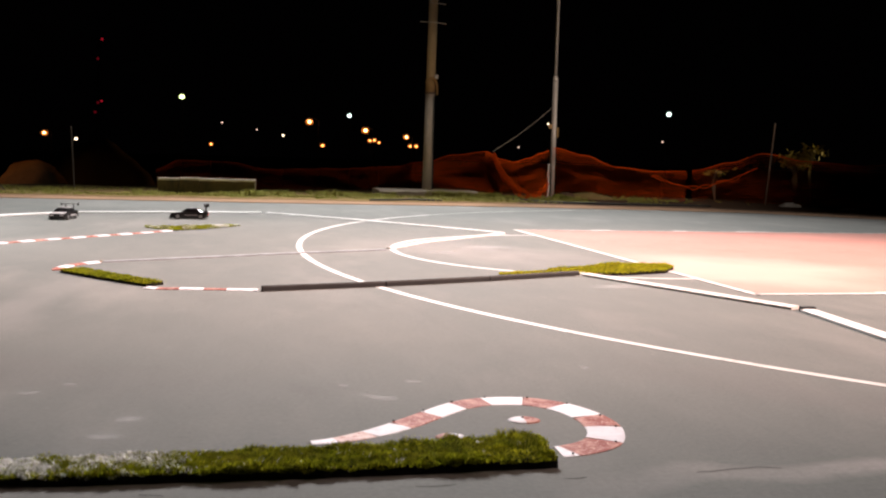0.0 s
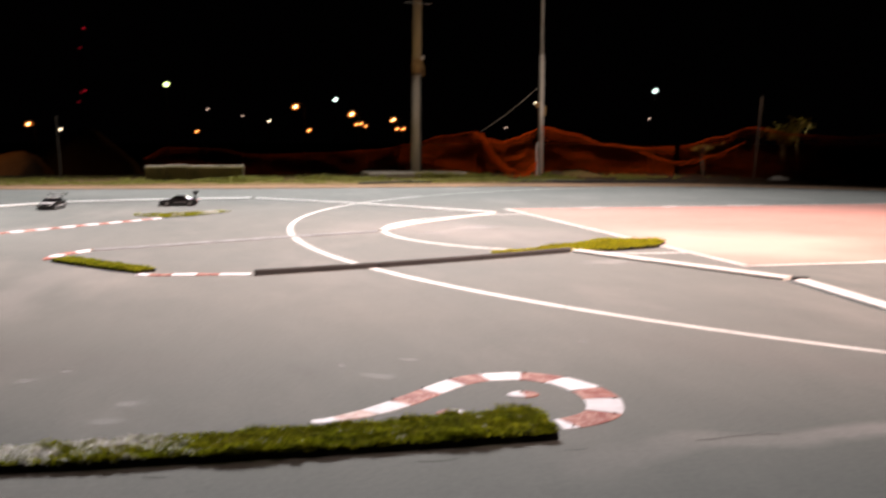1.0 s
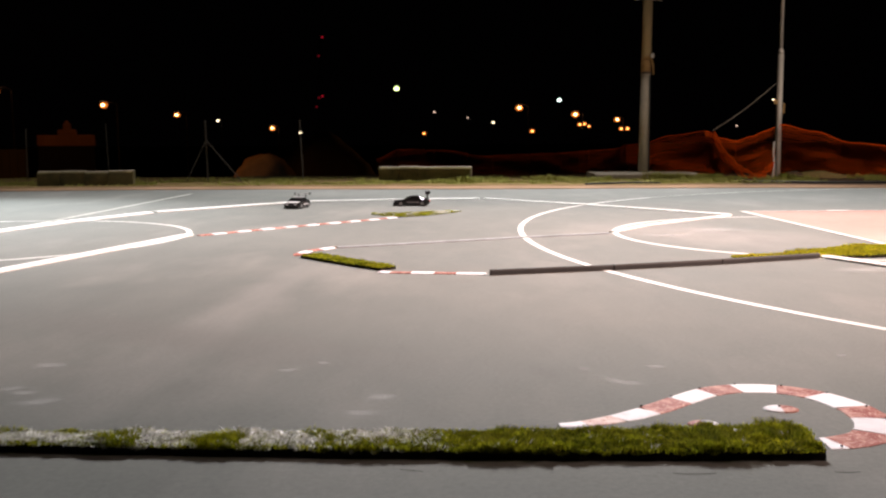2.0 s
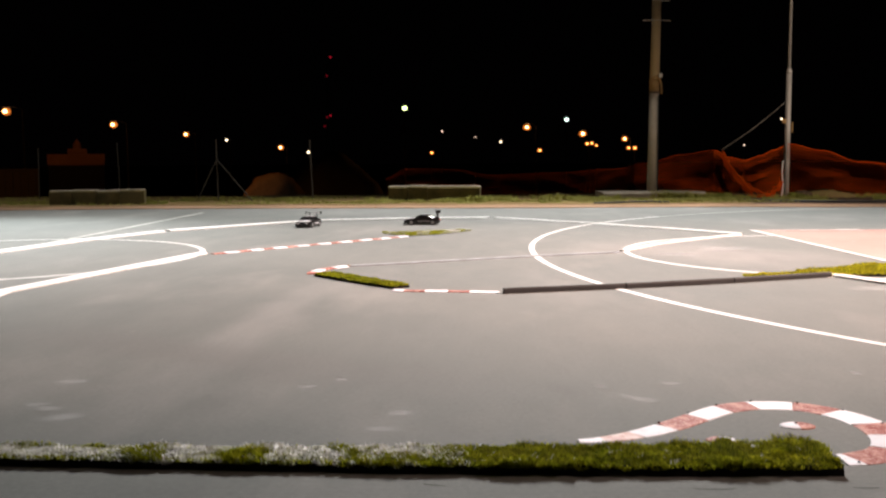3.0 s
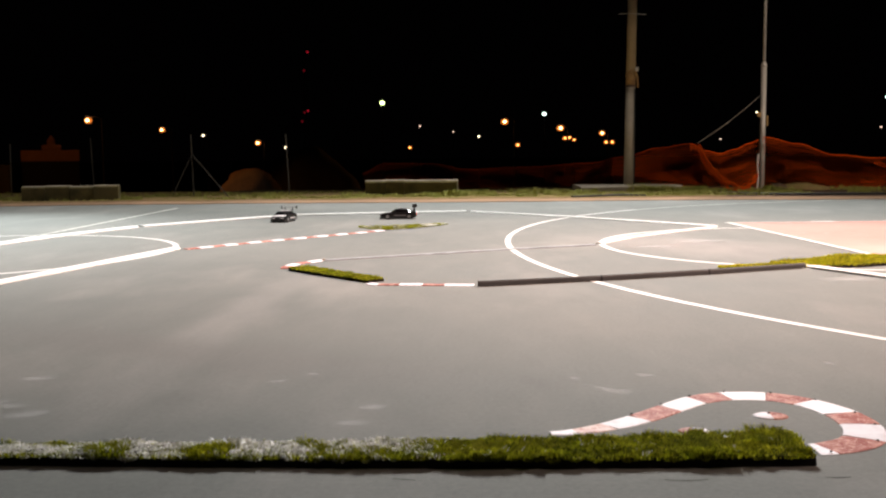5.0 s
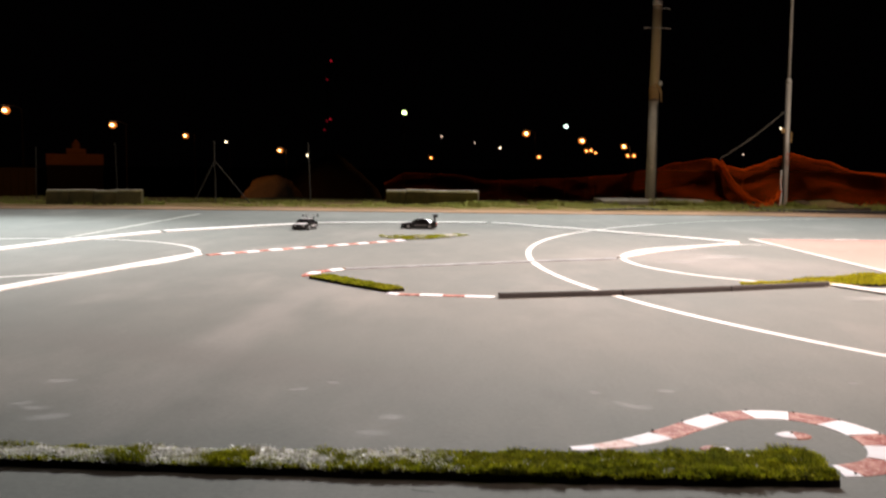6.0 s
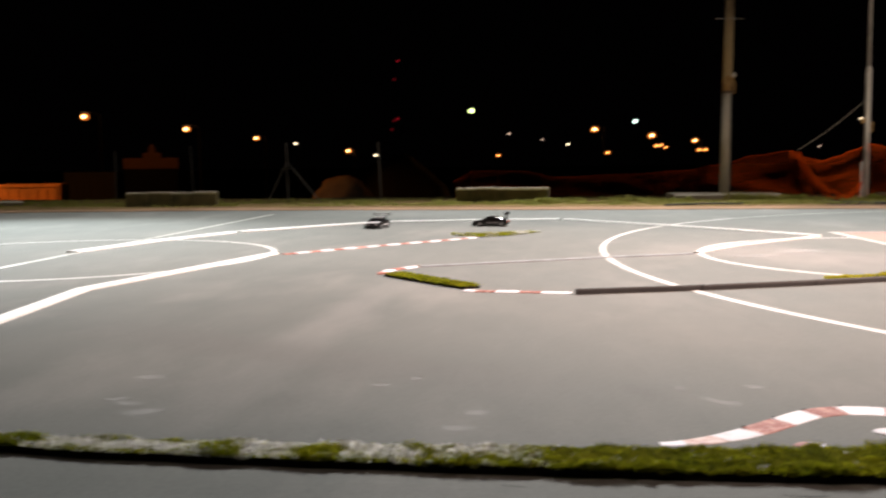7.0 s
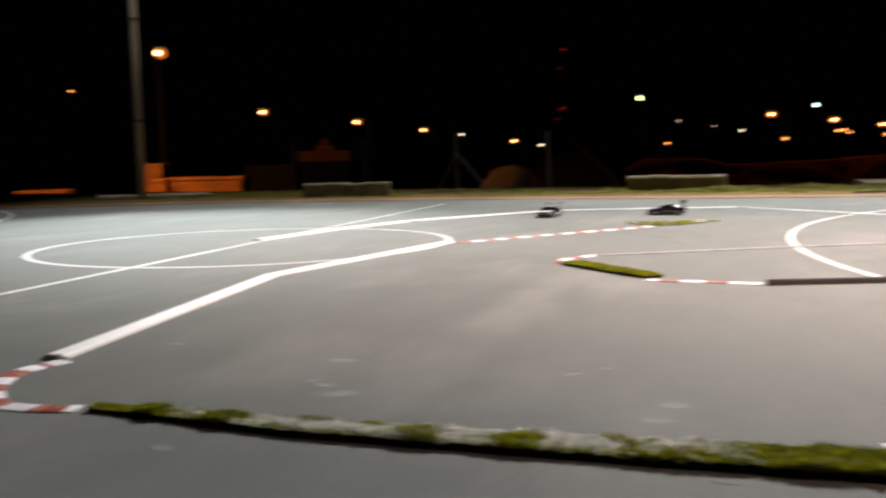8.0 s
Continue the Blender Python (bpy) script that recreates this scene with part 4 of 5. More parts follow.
def netting(name, stations, label, cell=0.045, strand=0.0075, spread=1.0, hem=3.0):
    """Plastic barrier netting hung between stations of (bearing, distance, foot, top): square meshes of real strands, sagging in folds."""
    pts = []
    for (a0, d0, f0, t0), (a1, d1, f1, t1) in zip(stations, stations[1:]):
        n = max(2, int(abs(a1 - a0) * d0 * 0.01745 / cell))
        for k in range(n):
            t = k / n
            e = t * t * (3 - 2 * t)
            pts.append((a0 + (a1 - a0) * t, d0 + (d1 - d0) * t, f0 + (f1 - f0) * e, t0 + (t1 - t0) * e))
    rows = 20
    verts, faces = [], []

    def at(i, j):
        a, d, f, t = pts[i]
        k = j / rows
        fold = 0.10 * noise.noise((i * 0.032, k * 1.6, 7)) + 0.06 * noise.noise((i * 0.14, k * 2.5, 1))
        x, y, _ = place(a + 0.12 * noise.noise((i * 0.065, k * 3, 4)), d + fold)
        slip = 0.03 * noise.noise((i * 0.21, j * 0.8, 2)) + 0.03 * noise.noise((i * 0.06, j * 0.37, 8))
        return Vector((x, y, f + (t - f) * k + slip * min(1.0, 8 * k * (1 - k))))

    def strand_between(p, q, w):
        d = (q - p).normalized()
        up = Vector((0, 0, 1)) if abs(d.z) < 0.7 else Vector((1, 0, 0))
        s = (up - d * up.dot(d)).normalized() * w / 2
        o = d.cross(s).normalized() * w / 2
        n0 = len(verts)
        verts.extend([p + s, p + o, p - s - o, q + s, q + o, q - s - o])
        faces.extend([(n0, n0 + 1, n0 + 4, n0 + 3), (n0 + 1, n0 + 2, n0 + 5, n0 + 4), (n0 + 2, n0, n0 + 3, n0 + 5)])

    def bunch(i, j):
        """Strand thickness: slack creases, and stouter towards the top for its lit edge."""
        k = j / rows
        crease = noise.noise((i * 0.035 + 1.5 * k, k * 2.2, 11)) + 0.5 * noise.noise((i * 0.12 - 2 * k, k * 5, 3))
        return spread * max(0.08, 0.26 + 0.55 * k ** 3 + 1.15 * crease)

    grid = [[at(i, j) for j in range(rows + 1)] for i in range(len(pts))]
    for i in range(len(pts)):
        for j in range(rows + 1):
            if i + 1 < len(pts):
                strand_between(grid[i][j], grid[i + 1][j], strand * (hem if j == rows else 1.9 if j == 0 else bunch(i, j)))
            if j < rows:
                strand_between(grid[i][j], grid[i][j + 1], strand * bunch(i, j))
    me = bpy.data.meshes.new(name)
    me.from_pydata([tuple(v) for v in verts], [], faces)
    me.materials.append(NETTING)
    return tagged(new(name, me), label, "safety netting", "orange safety netting")


# spread and hem thin the nets in shade and thicken the lit one.
netting("safety_netting", [(-6.7, 22.4, -0.06, 0.40), (-5.4, 22.2, -0.05, 0.62), (-2.6, 21.6, -0.04, 0.60), (-0.4, 21.4, -0.03, 0.47), (3.9, 21.0, -0.03, 0.52), (6.9, 20.9, -0.03, 0.59), (8.9, 20.8, -0.02, 0.71), (10.9, 20.7, 0, 0.89), (12.85, 20.5, 0.0, 0.98)],
        "sagging orange plastic safety netting in shadow", spread=0.75, hem=1.3)
netting("safety_netting", [(12.75, 20.4, 0.05, 0.97), (13.6, 20.45, -0.02, 0.82), (14.4, 20.5, -0.02, 0.76), (15.3, 20.7, -0.02, 0.85), (16.1, 20.9, 0.0, 0.97), (16.65, 21.2, 0.0, 1.06)],
        "orange plastic safety netting hanging between rope and mast", spread=1.25)
netting("safety_netting", [(16.75, 21.2, 0.0, 1.10), (18.6, 21.3, -0.02, 0.95), (20.6, 21.4, -0.02, 0.71), (22.7, 21.5, -0.02, 0.64), (24.65, 21.4, -0.02, 0.66)],
        "orange plastic safety netting sagging from the mast", spread=0.8)
netting("safety_netting", [(24.9, 21.4, 0.0, 0.68), (27.0, 21.3, 0, 0.87), (28.8, 21.0, 0, 1.07), (31.1, 21.1, 0.0, 0.93), (34, 21.2, 0.0, 0.87), (37, 21.5, 0.0, 0.98), (41, 22, 0.0, 0.98)], "orange plastic safety netting in the dark", spread=0.8)


def net_fold(name, ends, label, strands=9):
    """A gathered fold of netting: a limp twisted band."""
    bm = bmesh.new()
    pts = smooth_path(ends, 8)
    for k in range(strands):
        add_tube(bm, [p + Vector((0.03 * noise.noise((k, i * 0.3, 0)), 0.02 * k - 0.08, 0.09 * noise.noise((i * 0.25, k, 3)) - 0.016 * k)) for i, p in enumerate(pts)], 0.0075, 5)
    tagged(link_mesh(name, bm, NETTING), label, "safety netting", "orange safety netting")


net_fold("netting_fold", [place(13.15, 20.3, 0.96), place(13.7, 20.2, 0.62), place(14.5, 20.1, 0.30), place(15.3, 20.1, 0.12), place(16.1, 20.2, 0.10)], "gathered fold of orange netting drooping to the ground")
net_fold("netting_fold", [place(14.6, 20.0, 0.08), place(15.2, 19.9, 0.05), place(15.9, 20.0, 0.16), place(16.5, 20.2, 0.34)], "crumpled orange netting lying at the mast's foot")
net_fold("netting_fold", [place(22.5, 21.1, 0.55), place(24.0, 21.0, 0.38), place(25.2, 21.0, 0.34), place(26.8, 20.9, 0.5), place(28.4, 20.8, 0.78)], "loose fold of orange netting under the sagging edge", 2)


def fence_post(az, dist, top, lean, label, braces=(), radius=0.012, steel=None):
    x, y, _ = place(az, dist)
    z0 = land(x, y) - 0.05
    thing = empty("fence_post", (x, y, z0))
    part("upright", tube([(0, 0, 0), (lean, 0, top - z0)], radius, 8), steel or POST_STEEL, thing)
    for dx, z in braces:
        part("brace", tube([(lean * z / top, 0, z - z0), (dx, -0.1, 0.02)], 0.009, 6), POST_STEEL, thing, "slanting steel brace")
    cap = bmesh.new()
    bmesh.ops.create_cone(cap, cap_ends=True, segments=10, radius1=radius * 1.25, radius2=radius * 0.9, depth=0.03, matrix=Matrix.Translation((lean, 0, top - z0 + 0.01)))
    part("cap", cap, POST_STEEL, thing)
    tagged(thing, label, "fence post", "steel fence posts")


fence_post(-16.65, 19.6, 1.22, -0.02, "thin steel fence post with two slanting braces", ((0.78, 0.85), (-0.45, 0.85)))
fence_post(-11.1, 19.4, 1.21, -0.05, "thin bare steel fence post", ())
fence_post(-22.1, 22.5, 1.22, -0.04, "thin bare steel fence post", ())
fence_post(-26.4, 22.5, 1.1, 0.02, "thin bare steel fence post", ())
fence_post(29.0, 20.6, 1.68, 0.13, "leaning thin steel fence post beside the netting", (), 0.016, RUST)


def hose(points, radius, label):
    bm = bmesh.new()
    add_tube(bm, smooth_path([(x, y, z + radius) for x, y, z in points], 8), radius, 8)
    tagged(link_mesh("hose", bm, BLACK_HOSE, smooth=True), label, "hose", "black hoses on the verge")


hose([(1.72, 16.85, 0.01), (2.15, 17.0, 0.015), (2.6, 17.16, 0.02), (3.1, 17.2, 0.01)], 0.016, "black plastic hose lying along the asphalt's edge")
hose([(4.9, 17.6, 0.0), (5.8, 17.0, 0.01), (6.8, 16.9, 0.01), (8.3, 17.0, 0.0)], 0.022, "black plastic hose lying below the netting")


def heap(name, az, dist, width, depth, height, material, label, category, base=None, crumple=0.05):
    """A rounded heap of loose material."""
    x, y, _ = place(az, dist)
    bm = bmesh.new()
    bmesh.ops.create_icosphere(bm, subdivisions=4, radius=1)
    for v in bm.verts:
        c = v.co.copy()
        k = max(c.z, -0.1)
        v.co = Vector((c.x * width / 2, c.y * depth / 2, (abs(k) ** 1.15 if k > 0 else k) * height))
        v.co *= 1 + 0.10 * noise.noise(c * 1.7 + Vector((az, 0, 0))) + crumple * noise.noise(c * 5)
    ob = link_mesh(name, bm, material, smooth=True)
    ob.location = (x, y, land(x, y) if base is None else base)
    return tagged(ob, label, category)


heap("mound_of_sand", -13.4, 27.0, 1.8, 1.6, 0.86, SAND, "rounded heap of sand lit orange by street lamps", "sand pile", crumple=0.07)
heap("earth_mound", -9.9, 33.0, 4.2, 4.0, 3.2, EARTH, "dark earth mound behind the verge", "earth mound")
heap("earth_bank", 18.9, 20.6, 1.1, 0.4, 0.15, VERGE, "low bank of dry earth and weeds by the netting", "earth bank", 0.0, 0.25)
heap("weedy_clod", 17.6, 20.4, 0.46, 0.3, 0.15, BARE_SOIL, "dark weedy clod at the mast's foot", "earth clod", 0.0, 0.3)
heap("cloth_bundle", 30.4, 20.2, 0.44, 0.24, 0.09, CLOTH, "crumpled white cloth bundle on the ground", "cloth", 0.0, 0.5)
heap("cloth_scrap", 33.6, 19.6, 0.45, 0.2, 0.05, CLOTH, "flat pale scrap of cloth on the ground", "cloth", 0.0, 0.5)


# ---- grass on the verge ----
def weeds(name, count, spots, label, seed, blade):
    """Tufts of real blades scattered over spots of (x, y, spread_x, spread_y, weight, height)."""
    rng = random.Random(seed)
    verts, faces = [], []
    total = sum(s[4] for s in spots)
    for x, y, sx, sy, w, h in spots:
        for _ in range(int(count * w / total)):
            tx, ty = x + sx * rng.uniform(-1, 1), y + sy * rng.uniform(-1, 1)
            if noise.noise((tx * 0.8, ty * 0.8, 3)) + 0.6 * noise.noise((tx * 2.7, ty * 2.7, 9)) < -0.12:
                continue
            tall = h * (0.5 + rng.random()) * (0.8 + 0.9 * max(0, noise.noise((tx * 1.5, ty * 1.5, 6))))
            z0 = 0.008
            for _ in range(7):
                ang, out = rng.random() * 6.283, tall * (0.2 + 0.6 * rng.random())
                p = Vector((tx + 0.03 * rng.uniform(-1, 1), ty + 0.03 * rng.uniform(-1, 1), z0))
                d = Vector((math.cos(ang), math.sin(ang), 0))
                s = Vector((-d.y, d.x, 0)) * blade
                m, t = p + d * out * 0.4 + Vector((0, 0, tall * 0.6)), p + d * out + Vector((0, 0, tall * rng.uniform(0.7, 1)))
                n0 = len(verts)
                verts.extend([p - s, p + s, m + s * 0.8, m - s * 0.8, t])
                faces.extend([(n0, n0 + 1, n0 + 2, n0 + 3), (n0 + 3, n0 + 2, n0 + 4)])
    me = bpy.data.meshes.new(name)
    me.from_pydata([tuple(v) for v in verts], [], faces)
    me.materials.append(WEED)
    tagged(new(name, me), label, "grass", kind="stuff")


weeds("verge_grass", 9000, [(-4.0, 17.9, 11.5, 0.75, 10, 0.05), (-4.0, 19.3, 12.5, 0.9, 5, 0.07), (3.2, 18.8, 1.4, 1.4, 1.0, 0.05), (9.0, 18.9, 4.0, 1.2, 0.25, 0.04)],
      "short dry green grass along the court's verge", 5, 0.004)
weeds("weeds", 1500, [(3.2, 19.3, 1.15, 0.22, 3, 0.12), (4.4, 19.6, 0.35, 0.3, 1, 0.11), (1.2, 18.6, 1.2, 0.4, 1.4, 0.09), (-1.2, 17.85, 1.1, 0.15, 0.8, 0.07), (-11.9, 17.0, 1.0, 0.25, 1.2, 0.09), (6.25, 19.4, 0.35, 0.2, 0.7, 0.13), (-0.4, 17.85, 0.2, 0.1, 0.25, 0.09)],
      "taller green weeds round footings and barrier", 11, 0.006)


# ---- far background: bushes, container yard, building, lamps ----
def bush(az, dist, z, spread, height, count, label):
    x, y, _ = place(az, dist)
    z0 = land(x, y)
    thing = empty("bush", (x, y, z0))
    rng = random.Random(int(az * 10))
    stems = bmesh.new()
    for _ in range(6):
        add_tube(stems, [(0, 0, 0), (rng.uniform(-0.3, 0.3) * spread, 0.1, (z - z0) * 0.6), (rng.uniform(-0.8, 0.8) * spread, rng.uniform(-0.2, 0.2), z - z0 + rng.uniform(-0.3, 0.4) * height)], (0.02, 0.014, 0.005), 5)
    part("stem", stems, RUST, thing, "thin bare stems")
    verts, faces = [], []
    for _ in range(count):
        p = Vector((rng.gauss(0, spread * 0.55), rng.gauss(0, 0.25), z - z0 + rng.gauss(0, height * 0.45)))
        if noise.noise(p * 2.2) < -0.05:
            continue
        a, b = Vector((rng.gauss(0, 1), rng.gauss(0, 1), rng.gauss(0, 1))).normalized(), Vector((rng.gauss(0, 1), rng.gauss(0, 1), rng.gauss(0, 1))).normalized()
        s = rng.uniform(0.045, 0.12)
        n0 = len(verts)
        verts.extend([p - a * s, p + b * s * 0.4, p + a * s, p - b * s * 0.4])
        faces.append((n0, n0 + 1, n0 + 2, n0 + 3))
    me = bpy.data.meshes.new("foliage")
    me.from_pydata([tuple(v) for v in verts], [], faces)
    me.materials.append(LEAF)
    leaves = new("foliage", me)
    leaves.parent, leaves["kind"] = thing, "stuff"
    tagged(thing, label, "bush", "roadside bushes")


bush(30.6, 23.2, 0.95, 0.27, 0.18, 420, "yellow-green leafy bush lit behind the netting")
bush(31.4, 23.4, 1.22, 0.14, 0.16, 90, "thin leafy twig standing above the netting")
bush(26.2, 23.0, 0.66, 0.14, 0.10, 60, "small dry twig with leaves behind the netting")


def container(az, dist, length, depth, height, turn, top, label, steel=None):
    """A ribbed steel container."""
    x, y, _ = place(az, dist)
    z0 = top - height
    thing = empty("container", (x, y, z0), turn)
    bm = bmesh.new()
    add_box(bm, (length, depth, height), (0, 0, height / 2), 0.03)
    part("body", bm, steel or CONTAINER, thing)
    ribs = int(length / 0.3)
    for k in range(ribs):
        part("rib", box((0.09, 0.05, height * 0.86), (-length / 2 + (k + 0.5) * length / ribs, -depth / 2 - 0.02, height / 2), 0.008), steel or CONTAINER, thing)
    part("top_rail", box((length + 0.04, 0.08, 0.1), (0, -depth / 2 - 0.01, height - 0.06), 0.01), steel or CONTAINER, thing)
    tagged(thing, label, "container", "container yard")


container(-31.2, 36.0, 2.75, 2.0, 2.4, 20, 0.26, "long orange ribbed steel container lit by a sodium lamp")
container(-33.85, 35.0, 0.46, 1.2, 2.0, 24, 0.24, "small bright orange steel cabin in the yard")
container(-34.0, 38.0, 0.62, 2.0, 3.0, 24, 0.78, "taller orange steel container in the yard")
container(-27.4, 46.0, 2.2, 2.0, 2.6, 14, 0.62, "steel container at the yard's end, coloured near-black for shade", SHADE_DARK)
container(-40.15, 36.0, 1.6, 1.6, 2.0, 28, -0.06, "low orange steel container in the yard")


def building():
    x, y, _ = place(-24.3, 95.0)
    z0 = land(x, y)
    thing = empty("far_building", (x, y, z0), 24)
    # Lower wall: the lack of light is in its colour.
    part("wall", box((4.8, 5, 1.0 - z0 - 0.15), (0, 0, (1.0 - z0 - 0.15) / 2), 0.05), SHADE_DARK, thing, "lower wall with its shade put into the colour")
    part("parapet", box((4.9, 5.1, 1.0), (0, 0, 1.25 - z0), 0.05), PLASTER, thing, "reddish lit upper wall")
    part("gable", box((1.7, 2.0, 0.55), (0.1, -1.4, 1.98 - z0), 0.2), PLASTER, thing, "stepped raised gable")
    part("cupola", tube([(0.1, -1.4, 2.2 - z0), (0.1, -1.4, 2.7 - z0), (0.1, -1.4, 3.1 - z0)], (0.38, 0.36, 0.05), 10), PLASTER, thing, "small cupola on the roof")
    for k in range(4):
        part("window", box((0.5, 0.06, 0.9), (-1.7 + 1.13 * k, -2.53, 1.6), 0.01), CAR_GLASS, thing, "dark window")
    tagged(thing, "low reddish building with a small cupola, lit by street lamps", "building")


building()


def street_lamp(az, el, dist, size, glowing, label, arm=0.0, post=True, group="distant street lamps"):
    """A street lamp seen far off: post, arm, lamp head and its glowing lens."""
    x, y, _ = place(az, dist)
    z = 0.74 + dist * math.tan(radians(el))
    z0 = land(x, y)
    thing = empty("street_lamp", (x, y, z0))
    if post:
        part("post", tube([(arm, 0, 0), (arm, 0, z - z0 + 0.15 * size)], (0.08, 0.05), 8), POST_STEEL if arm else DARK_METAL, thing)
    if arm:
        part("arm", tube([(arm, 0, z - z0 + 0.12 * size), (arm * 0.5, 0, z - z0 + 0.42 * size), (0, 0, z - z0 + 0.40 * size)], 0.045, 6), DARK_METAL, thing)
    head = bmesh.new()
    bmesh.ops.create_uvsphere(head, u_segments=12, v_segments=6, radius=1)
    bmesh.ops.scale(head, vec=(size * 0.45, size * 0.3, size * 0.14), verts=head.verts)
    bmesh.ops.translate(head, vec=(0, 0.1, z - z0 + 0.42 * size), verts=head.verts)
    lamp_head = part("head", head, DARK_METAL, thing, smooth=True)
    core = 0.33
    if glowing in (SODIUM, SODIUM_SMALL):
        core = 0.19
        # Added orange disc behind the lens imitates the glare round the lamp.
        halo = bmesh.new()
        bmesh.ops.create_uvsphere(halo, u_segments=16, v_segments=10, radius=1)
        bmesh.ops.scale(halo, vec=(size * 0.44, size * 0.12, size * 0.35), verts=halo.verts)
        bmesh.ops.translate(halo, vec=(0, size * 0.25, z - z0), verts=halo.verts)
        part("glare_disc", halo, SODIUM_HALO, lamp_head, "glowing orange disc standing for the lamp's glare", True)
    lens = bmesh.new()
    bmesh.ops.create_uvsphere(lens, u_segments=14, v_segments=10, radius=1)
    bmesh.ops.scale(lens, vec=(size * core, size * core, size * core * 0.85), verts=lens.verts)
    bmesh.ops.translate(lens, vec=(0, 0, z - z0), verts=lens.verts)
    part("lens", lens, glowing, lamp_head, "glowing lamp globe", True)
    return tagged(thing, label, "street lamp", group)


ORANGE = "distant street lamp glowing orange on a thin post"
SMALL = "tiny distant lamp glowing orange"
WHITE = "tiny distant lamp glowing warm white"
for az, el, dist, size, glowing, label, arm in (
        (-33.65, 6.33, 48, 0.78, SODIUM, "bright orange street lamp beside the concrete pole", 0),
        (-27.85, 2.96, 82, 0.86, SODIUM, ORANGE, 1.4), (-22.3, 2.29, 92, 0.86, SODIUM, ORANGE, 1.3), (-18.3, 1.75, 110, 0.80, SODIUM, ORANGE, 1.1),
        (-15.98, 1.42, 130, 0.55, WARM, WHITE, 0.5), (-12.87, 0.97, 120, 0.88, SODIUM, ORANGE, 0.8), (-11.22, 0.69, 130, 0.62, WARM, WHITE, 0),
        (-3.83, 0.61, 140, 0.70, SODIUM_SMALL, SMALL, 0), (-3.2, 1.89, 140, 0.45, DIM, WHITE, 0), (-1.2, 1.53, 150, 0.38, DIM, WHITE, 0), (0.33, 1.24, 140, 0.56, WARM, WHITE, 0),
        (1.89, 2.10, 95, 0.86, SODIUM, ORANGE, 0.9), (2.67, 0.71, 130, 0.78, SODIUM_SMALL, SMALL, 0), (5.22, 1.68, 105, 0.95, SODIUM, ORANGE, 0.8),
        (5.49, 1.08, 130, 0.72, SODIUM_SMALL, SMALL, 0), (5.76, 1.11, 135, 0.74, SODIUM_SMALL, SMALL, 0), (6.03, 0.97, 140, 0.62, SODIUM_SMALL, SMALL, 0),
        (7.68, 1.35, 115, 0.85, SODIUM, ORANGE, 0.7), (7.92, 0.81, 130, 0.72, SODIUM_SMALL, SMALL, 0), (8.28, 0.81, 130, 0.76, SODIUM_SMALL, SMALL, 0),
        (-5.45, 3.29, 90, 0.72, GREENISH, "greenish white floodlight glowing far away", 0), (4.25, 2.53, 100, 0.66, COOL, "cool white floodlight glowing far away", 0),
        (23.2, 3.03, 90, 0.66, COOL, "cool white floodlight glowing far away", 0), (22.9, 1.42, 120, 0.36, DIM, WHITE, 0), (14.45, 0.91, 130, 0.36, DIM, WHITE, 0),
        (-38.34, 4.19, 90, 0.42, SODIUM_SMALL, SMALL, 0)):
    street_lamp(az, el, dist, size, glowing, label, arm)


def tower():
    """A far lattice mast with red beacons."""
    x, y, _ = place(-10.0, 240.0)
    z0 = land(x, y)
    thing = empty("radio_mast", (x, y, z0))
    top = 27.5 - z0
    for k in range(3):
        a = 2.094 * k
        part("leg", tube([(1.3 * math.cos(a), 1.3 * math.sin(a), 0), (0.3 * math.cos(a), 0.3 * math.sin(a), top)], 0.07, 5), DARK_METAL, thing)
    for k in range(16):
        z, r = top * k / 16, 1.3 - 1.0 * k / 16
        ring = [(r * math.cos(2.094 * i), r * math.sin(2.094 * i), z + (top / 16 if i % 2 else 0)) for i in range(4)]
        part("lattice_brace", tube(ring, 0.04, 4), DARK_METAL, thing)
    for az, el, glowing in ((-9.82, 6.27, BEACON), (-10.05, 5.19, BEACON_DIM), (-9.87, 2.85, BEACON), (-10.07, 2.75, BEACON_DIM), (-10.22, 2.22, BEACON_DIM)):
        bx, by, _ = place(az, 238.5)
        ball = bmesh.new()
        bmesh.ops.create_uvsphere(ball, u_segments=10, v_segments=8, radius=0.28, matrix=Matrix.Translation((bx - x, by - y, 0.74 + 238.5 * math.tan(radians(el)) - z0)))
        part("beacon", ball, glowing, thing, "red warning beacon", True)
    tagged(thing, "far unlit lattice radio mast with red warning beacons", "radio mast")


tower()


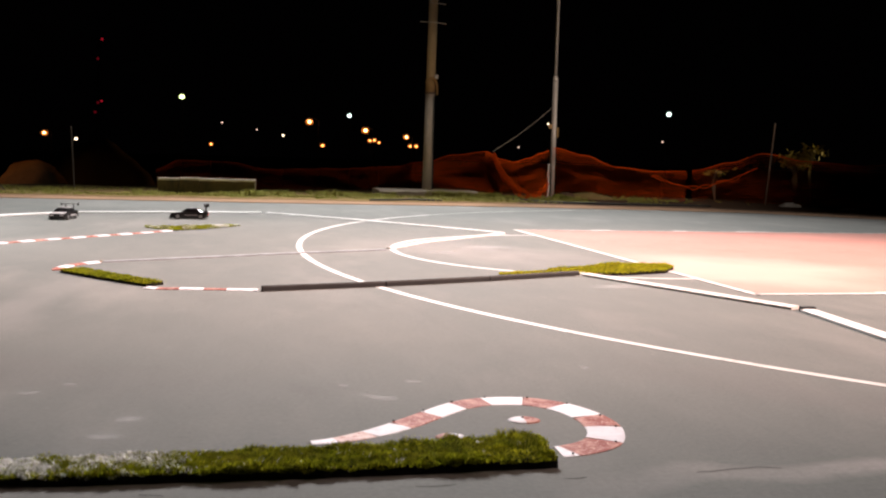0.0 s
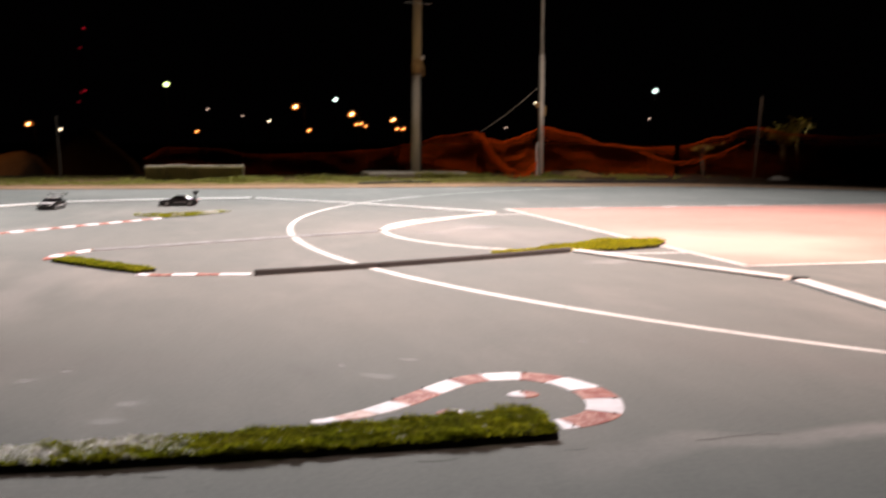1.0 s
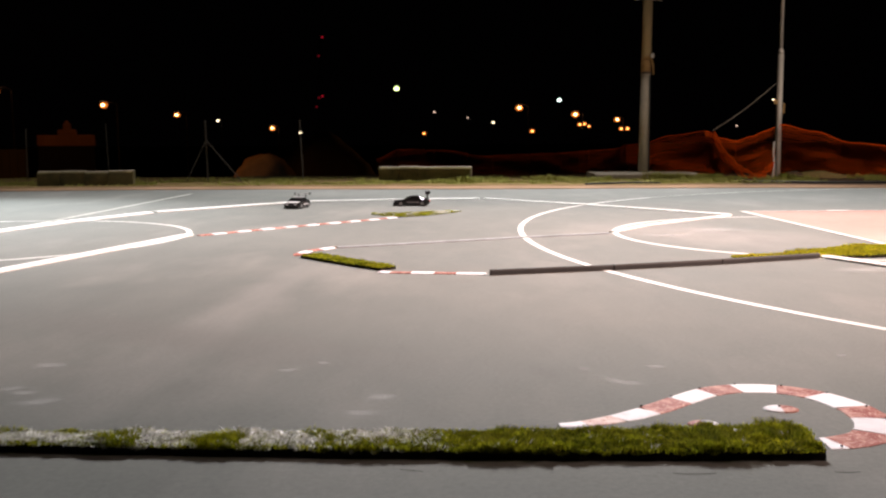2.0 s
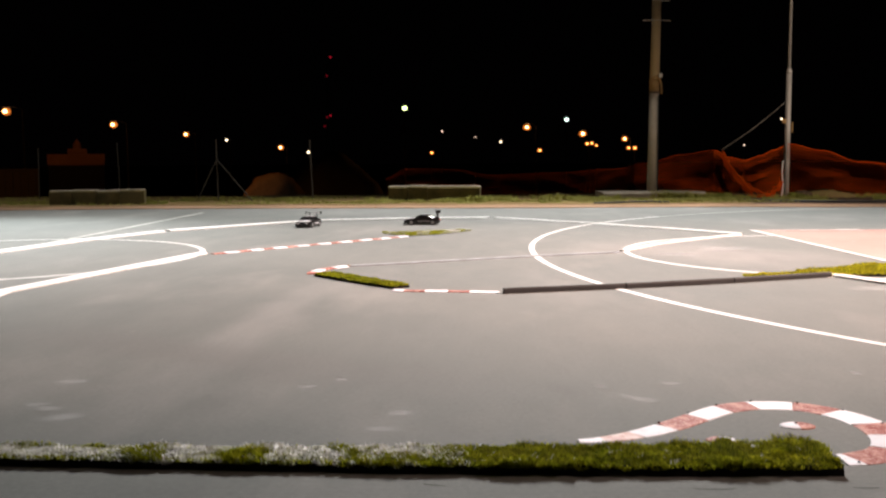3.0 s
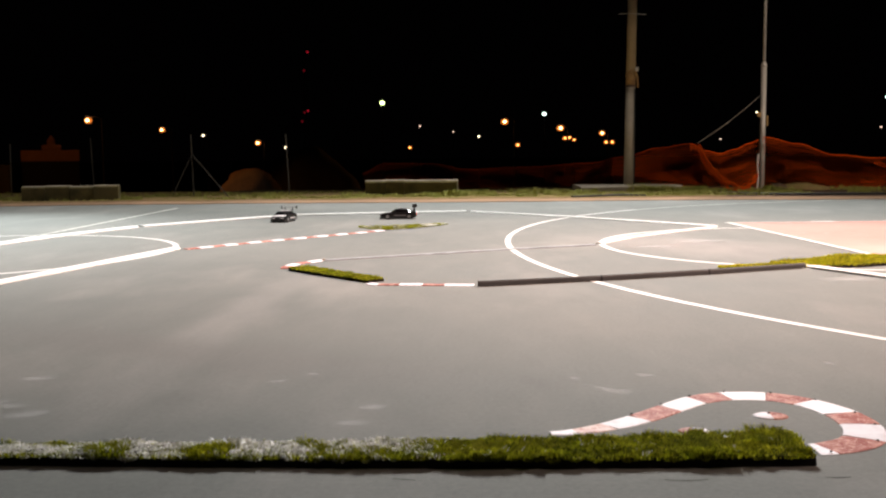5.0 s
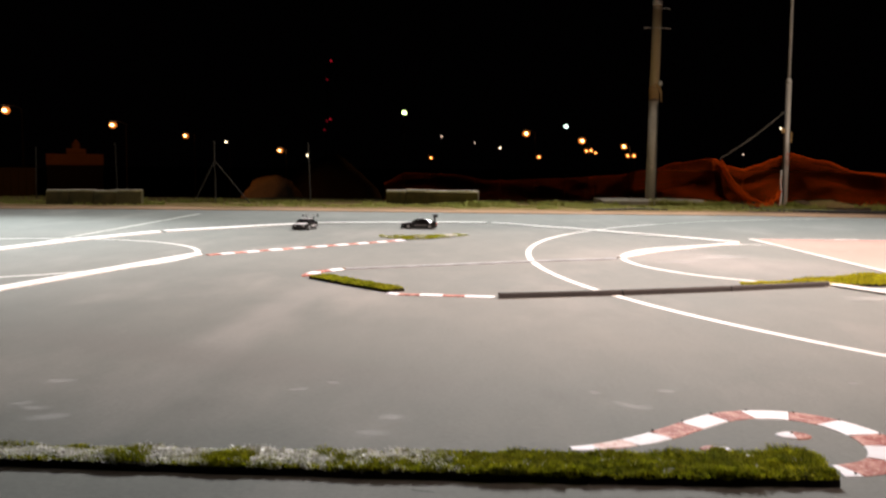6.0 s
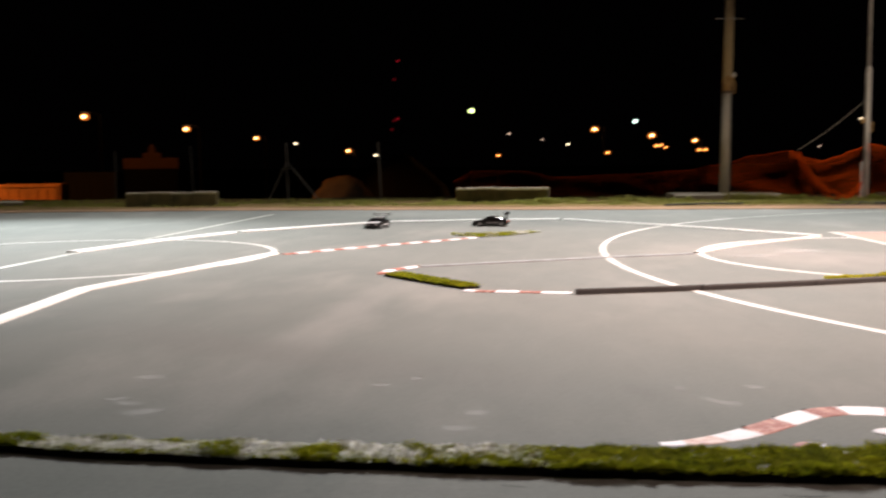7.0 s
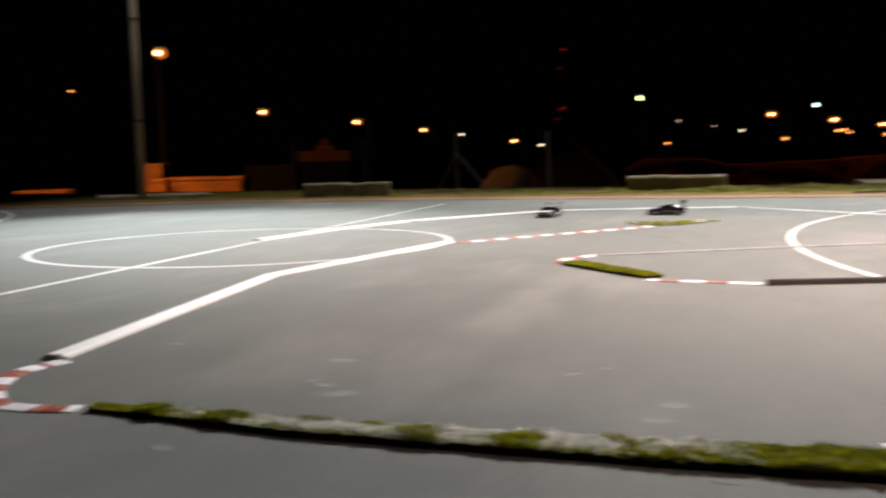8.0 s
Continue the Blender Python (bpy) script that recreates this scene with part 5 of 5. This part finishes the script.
# ---- radio-controlled cars ----
def rc_car(x, y, heading, shell, hood, label, lit):
    """A one-tenth scale touring car, 0.44 m long, facing +X before it is turned."""
    car = empty("model_car", (x, y, 0.0), heading)
    # stations along the shell: x, half width, sill, shoulder, roof half width, roof
    st = [(0.222, 0.070, 0.022, 0.040, 0.055, 0.044), (0.205, 0.090, 0.016, 0.056, 0.072, 0.060), (0.15, 0.098, 0.015, 0.066, 0.078, 0.072), (0.085, 0.098, 0.015, 0.074, 0.078, 0.080),
          (0.03, 0.098, 0.015, 0.078, 0.070, 0.114), (-0.02, 0.098, 0.015, 0.080, 0.066, 0.125), (-0.08, 0.099, 0.015, 0.082, 0.066, 0.121), (-0.14, 0.099, 0.015, 0.083, 0.072, 0.096),
          (-0.195, 0.097, 0.018, 0.082, 0.080, 0.088), (-0.218, 0.090, 0.030, 0.074, 0.076, 0.080)]
    bm = bmesh.new()
    rings = [[bm.verts.new(v) for v in ((sx, -hw, lo), (sx, -hw, (lo + sh) / 2), (sx, -hw * 0.96, sh), (sx, -rw, rf), (sx, 0, rf + 0.003), (sx, rw, rf), (sx, hw * 0.96, sh), (sx, hw, (lo + sh) / 2), (sx, hw, lo))]
             for sx, hw, lo, sh, rw, rf in st]
    for r, q in zip(rings, rings[1:]):
        for k in range(8):
            bm.faces.new((r[k], r[k + 1], q[k + 1], q[k]))
    for r in (rings[0], rings[-1]):
        bm.faces.new(r)
    bmesh.ops.recalc_face_normals(bm, faces=bm.faces)
    part("body_shell", bm, shell, car, smooth=False)
    part("bonnet", box((0.10, 0.135, 0.004), (0.142, 0, 0.076), 0.0015, Matrix.Rotation(radians(6), 4, "Y")), hood, car, "pale bonnet panel")
    part("roof_panel", box((0.095, 0.120, 0.004), (-0.045, 0, 0.1275), 0.0015), hood, car, "pale roof panel")
    part("windscreen", box((0.066, 0.128, 0.003), (0.062, 0, 0.099), 0.001, Matrix.Rotation(radians(33), 4, "Y")), CAR_GLASS, car)
    part("rear_window", box((0.066, 0.126, 0.003), (-0.113, 0, 0.111), 0.001, Matrix.Rotation(radians(-24), 4, "Y")), CAR_GLASS, car)
    for s in (-1, 1):
        part("side_window", box((0.13, 0.003, 0.030), (-0.035, s * 0.084, 0.099), 0.001, Matrix.Rotation(radians(s * 26), 4, "X")), CAR_GLASS, car)
        part("side_stripe", box((0.15, 0.002, 0.014), (-0.02, s * 0.0995, 0.048), 0.0005), hood, car, "pale side stripe")
        part("headlight", box((0.012, 0.034, 0.012), (0.212, s * 0.052, 0.050), 0.003), hood, car, "pale headlight")
        part("tail_light", box((0.006, 0.036, 0.012), (-0.2185, s * 0.056, 0.064), 0.002), TAIL if lit else CURB_RED, car, "red tail light")
        part("wing_stay", box((0.024, 0.006, 0.080), (-0.190, s * 0.045, 0.122), 0.001), CAR_BLACK, car)
        part("wing_endplate", box((0.060, 0.003, 0.030), (-0.196, s * 0.093, 0.158), 0.001), CAR_BLACK, car)
        for ax in (0.132, -0.128):
            wheel = bmesh.new()
            rot_x = Matrix.Translation((ax, s * 0.084, 0.032)) @ Matrix.Rotation(radians(90), 4, "X")
            bmesh.ops.create_cone(wheel, cap_ends=True, segments=20, radius1=0.032, radius2=0.032, depth=0.026, matrix=rot_x)
            bmesh.ops.bevel(wheel, geom=[e for e in wheel.edges if len(e.link_faces) == 2 and any(len(f.verts) > 4 for f in e.link_faces)], offset=0.004, segments=2, affect="EDGES")
            tyre = part("wheel", wheel, TYRE, car)
            rim = bmesh.new()
            bmesh.ops.create_cone(rim, cap_ends=True, segments=12, radius1=0.021, radius2=0.018, depth=0.006, matrix=Matrix.Translation((ax, s * 0.099, 0.032)) @ Matrix.Rotation(radians(90 * s), 4, "X"))
            part("rim", rim, RIM, tyre, "grey spoked rim")
    part("rear_wing", box((0.048, 0.186, 0.005), (-0.196, 0, 0.163), 0.0015, Matrix.Rotation(radians(-9), 4, "Y")), hood, car, "pale rear wing blade")
    part("splitter", box((0.03, 0.19, 0.005), (0.212, 0, 0.014), 0.001), CAR_BLACK, car)
    part("chassis", box((0.36, 0.12, 0.006), (0, 0, 0.012), 0.001), CAR_BLACK, car)
    tagged(car, label, "model car", "radio-controlled cars")


rc_car(-2.27, 11.15, 262, CAR_BLACK, CAR_WHITE, "black and white model touring car with rear wing, lights off", False)
rc_car(-0.93, 11.50, 184, CAR_BLACK, CAR_GREY, "black model touring car with grey roof and tall wing", True)
